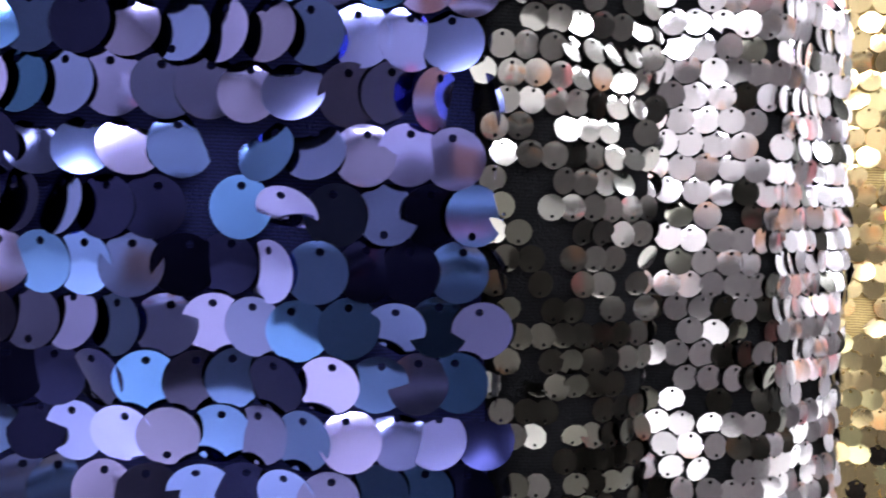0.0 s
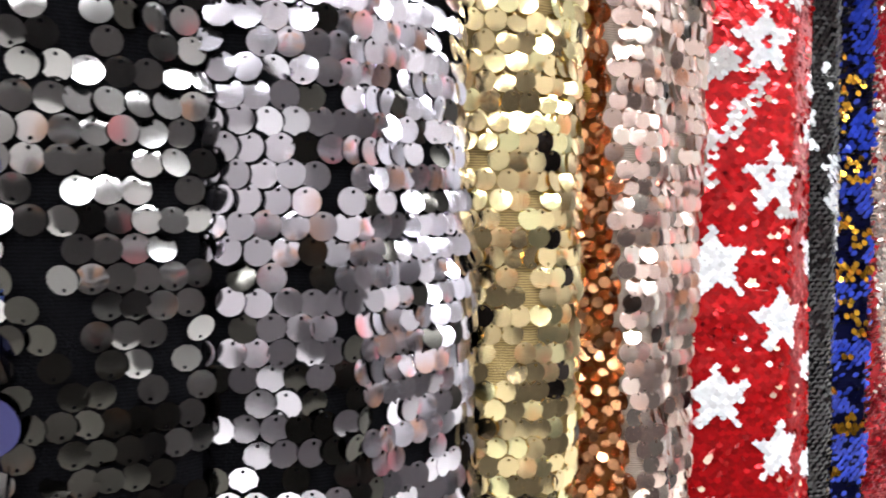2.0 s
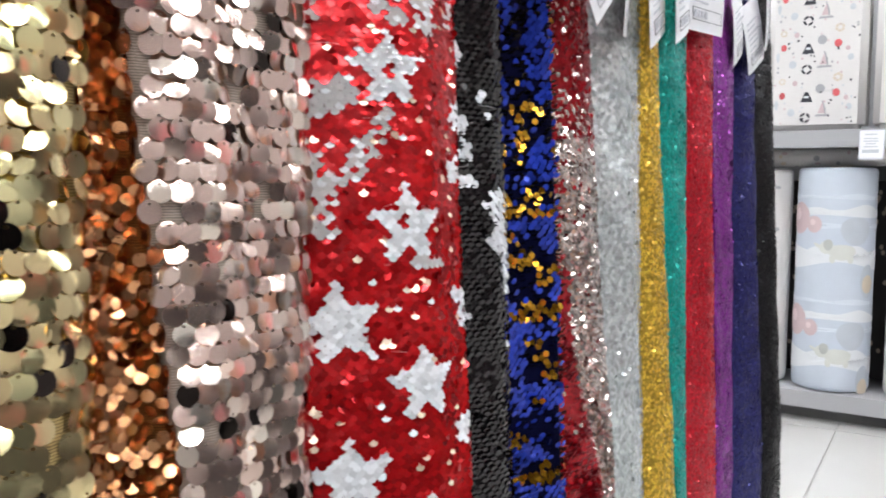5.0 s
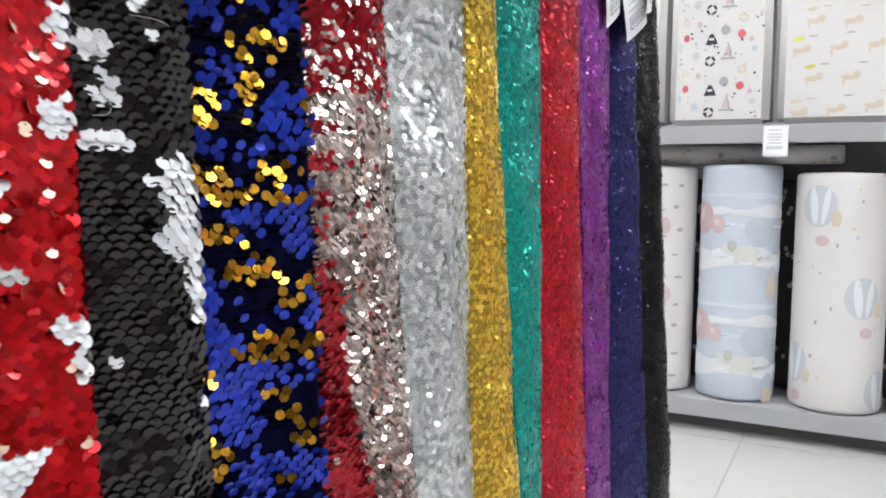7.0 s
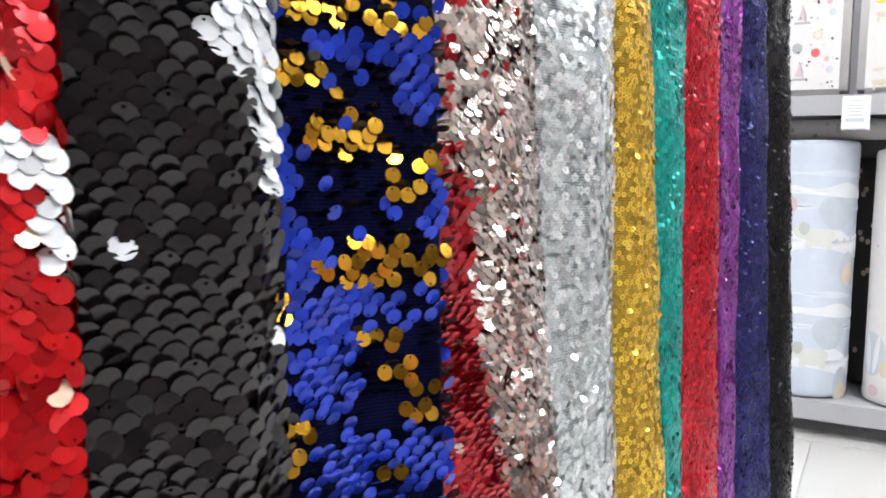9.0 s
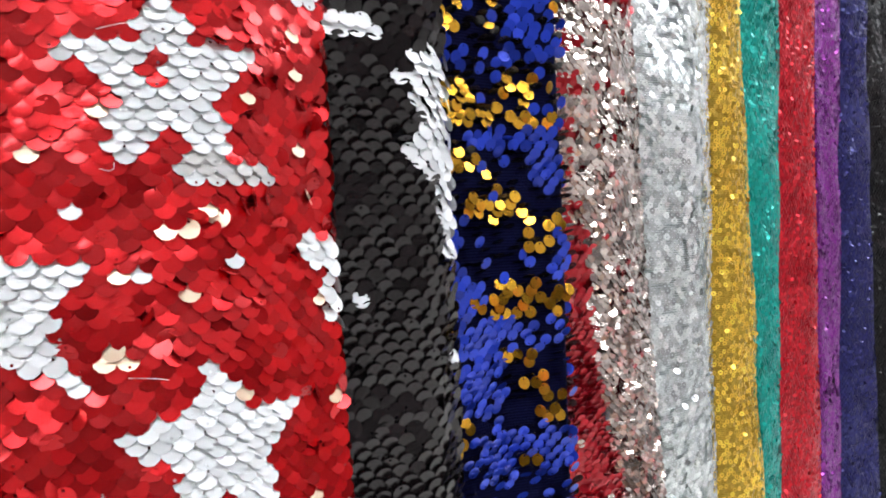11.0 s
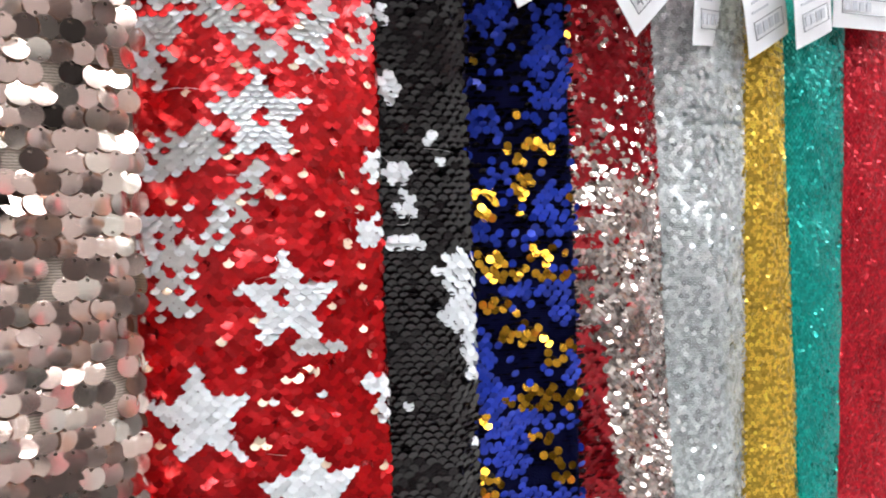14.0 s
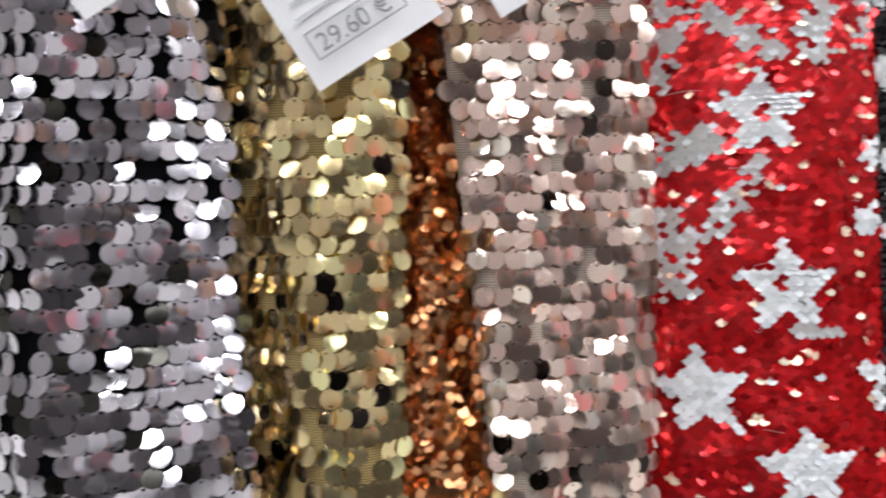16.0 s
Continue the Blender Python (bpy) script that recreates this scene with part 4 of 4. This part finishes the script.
def shelf_ticket(x):
    t = tagged(new("shelf_ticket"), "white printed price ticket clipped to the shelf edge", "price ticket")
    t.matrix_basis = SHELF @ pose(x, -0.008, 0.782)
    part("holder", boxed(-0.030, 0.030, -0.004, 0.0, 0.0, 0.079, bevel=0.001), M_PLASTIC, t)
    part("paper", boxed(-0.027, 0.027, -0.0055, -0.004, 0.004, 0.075), M_CARD, t)
    for k, (w, z) in enumerate(((0.030, 0.066), (0.034, 0.055), (0.036, 0.048), (0.026, 0.041), (0.034, 0.033), (0.040, 0.018))):
        part("printed_line", boxed(-w / 2 - 0.002, w / 2 - 0.002, -0.0060, -0.0055, z, z + (0.003 if k < 5 else 0.009)), M_EGREY, t)


shelf_ticket(0.892)


# ---- shelving across the aisle, behind the camera: unseen, added for the reflections ----
def aisle():
    rng = random.Random(77)
    looks = [(M_DARKSTOCK, "dark"), (M_WARMSTOCK, "brown"), (M_PALESTOCK, "pale"), (M_PINKSTOCK, "coral pink")]
    for u in (0, 1):
        m = SHOP @ pose(2.9 - 3.1 * u, -1.55, 0, 0, 0, 180)
        gondola(m, 3.0, (0.125, 0.52, 0.90), "grey metal shop shelf filled with folded fabric bolts", 1.30)
        for k, z in enumerate((0.1285, 0.5235, 0.9035)):
            x = 0.04
            while x < 2.8:
                w = rng.uniform(0.12, 0.26)
                i = rng.choices(range(4), ((8, 2, 0.5, 0.4), (7, 3, 1, 0.8), (6, 3, 2, 0.8))[k])[0]
                if rng.random() > 0.1:
                    bolt(x, x + w, 0.03, 0.25, z, rng.uniform(0.2, 0.32), looks[i][0], looks[i][1] + " folded fabric bolt standing on the shelf", None, "fabric bolts across the aisle", m)
                x += w + 0.012


aisle()


# unseen bin, added so that the lower sequins mirror something dark
def stock_bin():
    b = tagged(new("stock_bin"), "unseen dark grey bin of folded cloth, added to darken reflections", "bin")
    b.matrix_basis = SHOP @ pose(-1.1, -1.22, FLOOR)
    h = 0.66
    for q in ((-1.3, 1.3, -0.24, -0.225), (-1.3, 1.3, 0.225, 0.24), (-1.3, -1.285, -0.225, 0.225), (1.285, 1.3, -0.225, 0.225)):
        part("wall_panel", boxed(*q, 0.0, h, bevel=0.003), M_DARKSTOCK, b)
    for q in ((-1.315, 1.315, -0.255, -0.24), (-1.315, 1.315, 0.24, 0.255), (-1.315, -1.3, -0.24, 0.24), (1.3, 1.315, -0.24, 0.24)):
        part("rim", boxed(*q, h - 0.04, h, bevel=0.004), M_KICK, b)
    part("base", boxed(-1.285, 1.285, -0.225, 0.225, 0.0, 0.01), M_DARKSTOCK, b)
    for k in range(8):
        part("folded_cloth", boxed(-1.25 + 0.315 * k, -0.95 + 0.315 * k, -0.2, 0.2, 0.011, 0.6 + 0.03 * (k % 3), bevel=0.02), M_DARKSTOCK, b, smooth=True)


stock_bin()


# ---- rail that carries the lengths ----
def rail():
    edge = [E_BLUE0, E_BLUE, E_STEEL, E_SILVER, E_GOLD, E_COPPER, E_ROSE, E_RED, E_BLACK, E_BLUEGOLD, E_REDSILVER, E_TSILVER, E_TGOLD, E_TTEAL, E_TRED, E_TPURPLE, E_TNAVY, E_TBLACK]
    pts = [Vector((e[0] + e[2] * 0.3, e[1] + e[3] * 0.3, 1.056)) for e in edge]
    pts = [(pts[max(i - 1, 0)] + pts[i] + pts[min(i + 1, len(pts) - 1)]) / 3 + Vector((-0.018, 0.032, 0)) for i in range(len(pts))]
    pts = [pts[0] + Vector((-0.06, 0, 0))] + pts + [pts[-1] + Vector((0.05, 0.035, 0))]
    r = tagged(new("display_rail"), "chrome display rail carrying the hanging fabric lengths", "rail")

    def tube(path, rad, name):
        bm = bmesh.new()
        rings = []
        for i, p in enumerate(path):
            d = (path[min(i + 1, len(path) - 1)] - path[max(i - 1, 0)]).normalized()
            a = d.orthogonal().normalized() if abs(d.z) > 0.9 else d.cross(Vector((0, 0, 1))).normalized()
            c = d.cross(a)
            rings.append([bm.verts.new(p + rad * (math.cos(t) * a + math.sin(t) * c)) for t in [2 * math.pi * k / 12 for k in range(12)]])
        for p, q in zip(rings, rings[1:]):
            for k in range(12):
                bm.faces.new((p[k], p[(k + 1) % 12], q[(k + 1) % 12], q[k]))
        bm.faces.new(rings[0][::-1])
        bm.faces.new(rings[-1])
        return part(name, bm, M_CHROMETUBE, r, smooth=True)

    tube(pts, 0.010, "tube")
    for p in (pts[0], pts[-1]):
        back = p + Vector((-0.05, 0.08, 0))
        tube([p, p * 0.5 + back * 0.5, back], 0.009, "arm")
        tube([back + Vector((0, 0, 0.03)), Vector((back.x, back.y, 0.5)), Vector((back.x, back.y, FLOOR + 0.01))], 0.014, "post")
        part("base_plate", boxed(back.x - 0.09, back.x + 0.09, back.y - 0.09, back.y + 0.09, FLOOR, FLOOR + 0.012, bevel=0.003), M_CHROMETUBE, r)


rail()


# ---- price tags ----
def writing(text, size, material, parent, m):
    cu = bpy.data.curves.new("writing", "FONT")
    cu.body, cu.size, cu.extrude = text, size, 0.00015
    ob = bpy.data.objects.new("writing", cu)
    scene.collection.objects.link(ob)
    me = bpy.data.meshes.new_from_object(ob.evaluated_get(bpy.context.evaluated_depsgraph_get()))
    bpy.data.objects.remove(ob)
    me.materials.append(material)
    o = new("writing", me)
    o.parent = parent
    o.matrix_basis = m
    return o


def price_tag(tip, angle, facing, yaw=0.0, width=0.062, height=0.085, price="", pitch=0.0):
    """A card whose lowest corner hangs at tip; angle: its turn in its own plane; facing: the bearing of the cloth it hangs before."""
    t = tagged(new("price_tag"), "white card price tag hanging before the cloth", "price tag", "price tags on the lengths")
    t.matrix_basis = pose(*tip, 0, 0, facing + yaw) @ pose(0, 0, 0, pitch, 0, 0) @ pose(0, 0, 0, 0, -angle, 0)
    bm = bmesh.new()
    n = 6
    front = [[bm.verts.new((width * i / n, -0.002 * math.sin(math.pi * j / n) - 0.001 * math.sin(math.pi * i / n), height * j / n)) for i in range(n + 1)] for j in range(n + 1)]
    rear = [[bm.verts.new(v.co + Vector((0, 0.0006, 0))) for v in row] for row in front]
    for j in range(n):
        for i in range(n):
            bm.faces.new((front[j][i], front[j][i + 1], front[j + 1][i + 1], front[j + 1][i]))
            bm.faces.new((rear[j][i], rear[j + 1][i], rear[j + 1][i + 1], rear[j][i + 1]))
    for i in range(n):
        bm.faces.new((front[0][i], rear[0][i], rear[0][i + 1], front[0][i + 1]))
        bm.faces.new((front[n][i], front[n][i + 1], rear[n][i + 1], rear[n][i]))
        bm.faces.new((front[i][0], front[i + 1][0], rear[i + 1][0], rear[i][0]))
        bm.faces.new((front[i][n], rear[i][n], rear[i + 1][n], front[i + 1][n]))
    part("card", bm, M_CARD, t)
    y = -0.0036
    x0, x1, z0, z1 = 0.007, width - 0.012, 0.010, 0.022
    for q in ((x0, x1, z0, z0 + 0.0006), (x0, x1, z1, z1 + 0.0006), (x0, x0 + 0.0006, z0, z1), (x1, x1 + 0.0006, z0, z1)):
        part("price_frame_line", boxed(q[0], q[1], y, y + 0.0004, q[2], q[3]), M_INK, t)
    if price:
        writing(price, 0.0112, M_INK, t, pose(x0 + 0.003, y, z0 + 0.0022, 90, 0, 0))
    else:
        for k in range(4):
            part("price_bar", boxed(x0 + 0.004 + 0.009 * k, x0 + 0.010 + 0.009 * k, y, y + 0.0004, z0 + 0.003, z1 - 0.002), M_FAINT, t)
    for k, (a, b) in enumerate(((0.0, 0.50), (0.05, 0.7), (0.02, 0.62), (0.1, 0.8), (0.0, 0.55), (0.03, 0.72))):
        z = 0.028 + 0.0065 * k
        part("printed_line", boxed(0.007 + a * 0.03, 0.007 + b * (width - 0.014), y, y + 0.0004, z, z + 0.0016), M_FAINT, t)
    part("separating_line", boxed(0.005, width - 0.005, y, y + 0.0004, 0.046, 0.0465), M_FAINT, t)
    bm = bmesh.new()
    top = (t.matrix_basis.inverted() @ Vector((tip[0] - 0.03, tip[1] + 0.02, 1.06)))
    a = Vector((width * 0.5, 0.0, height - 0.006))
    for k in range(4):
        bm.verts.new(a + Vector((0.0005 * math.cos(k * 1.57), 0.0005 * math.sin(k * 1.57), 0)))
        bm.verts.new(top + Vector((0.0005 * math.cos(k * 1.57), 0.0005 * math.sin(k * 1.57), 0)))
    bm.verts.ensure_lookup_table()
    for k in range(4):
        j = (k + 1) % 4
        bm.faces.new((bm.verts[2 * k], bm.verts[2 * j], bm.verts[2 * j + 1], bm.verts[2 * k + 1]))
    part("cord", bm, M_CORD, t, "thin pale cord")


price_tag((0.158, 0.303, 0.807), 30, 28)
price_tag((0.224, 0.364, 0.781), 31, 28, price="29.60 \u20ac")
price_tag((0.290, 0.409, 0.812), 31, 30)
price_tag((0.516, 0.548, 0.833), 30, 30)
price_tag((0.593, 0.607, 0.830), 44, 32, price="49.50 \u20ac")
price_tag((0.637, 0.638, 0.831), 8, 30, yaw=25)
price_tag((0.687, 0.672, 0.828), 24, 30, yaw=12)
price_tag((0.727, 0.690, 0.838), 20, 30, yaw=12)
price_tag((0.775, 0.738, 0.864), 3, 30, width=0.095)
price_tag((0.925, 0.845, 0.849), 24, 30, yaw=10)
price_tag((0.980, 0.882, 0.846), 28, 30, yaw=0)
price_tag((1.005, 0.884, 0.878), 14, 30, yaw=15)


# ---- floor ----
def floor():
    bed = tagged(placed(part("floor", boxed(-4.1, 4.6, -3.4, 4.1, FLOOR - 0.06, FLOOR - 0.003), M_GROUT), SHOP), "pale glossy floor tiles with grey joints", "floor", kind="structure")
    tm = bpy.data.meshes.new("floor_tile")
    b = boxed(-0.2985, 0.2985, -0.2985, 0.2985, -0.003, 0.0, bevel=0.001)
    b.to_mesh(tm)
    b.free()
    tm.materials.append(M_TILE)
    for i in range(14):
        for j in range(12):
            o = new("floor_tile", tm)
            o.parent = bed
            o.matrix_basis = pose(-3.28 + 0.6 * i, -2.685 + 0.6 * j, FLOOR)


floor()
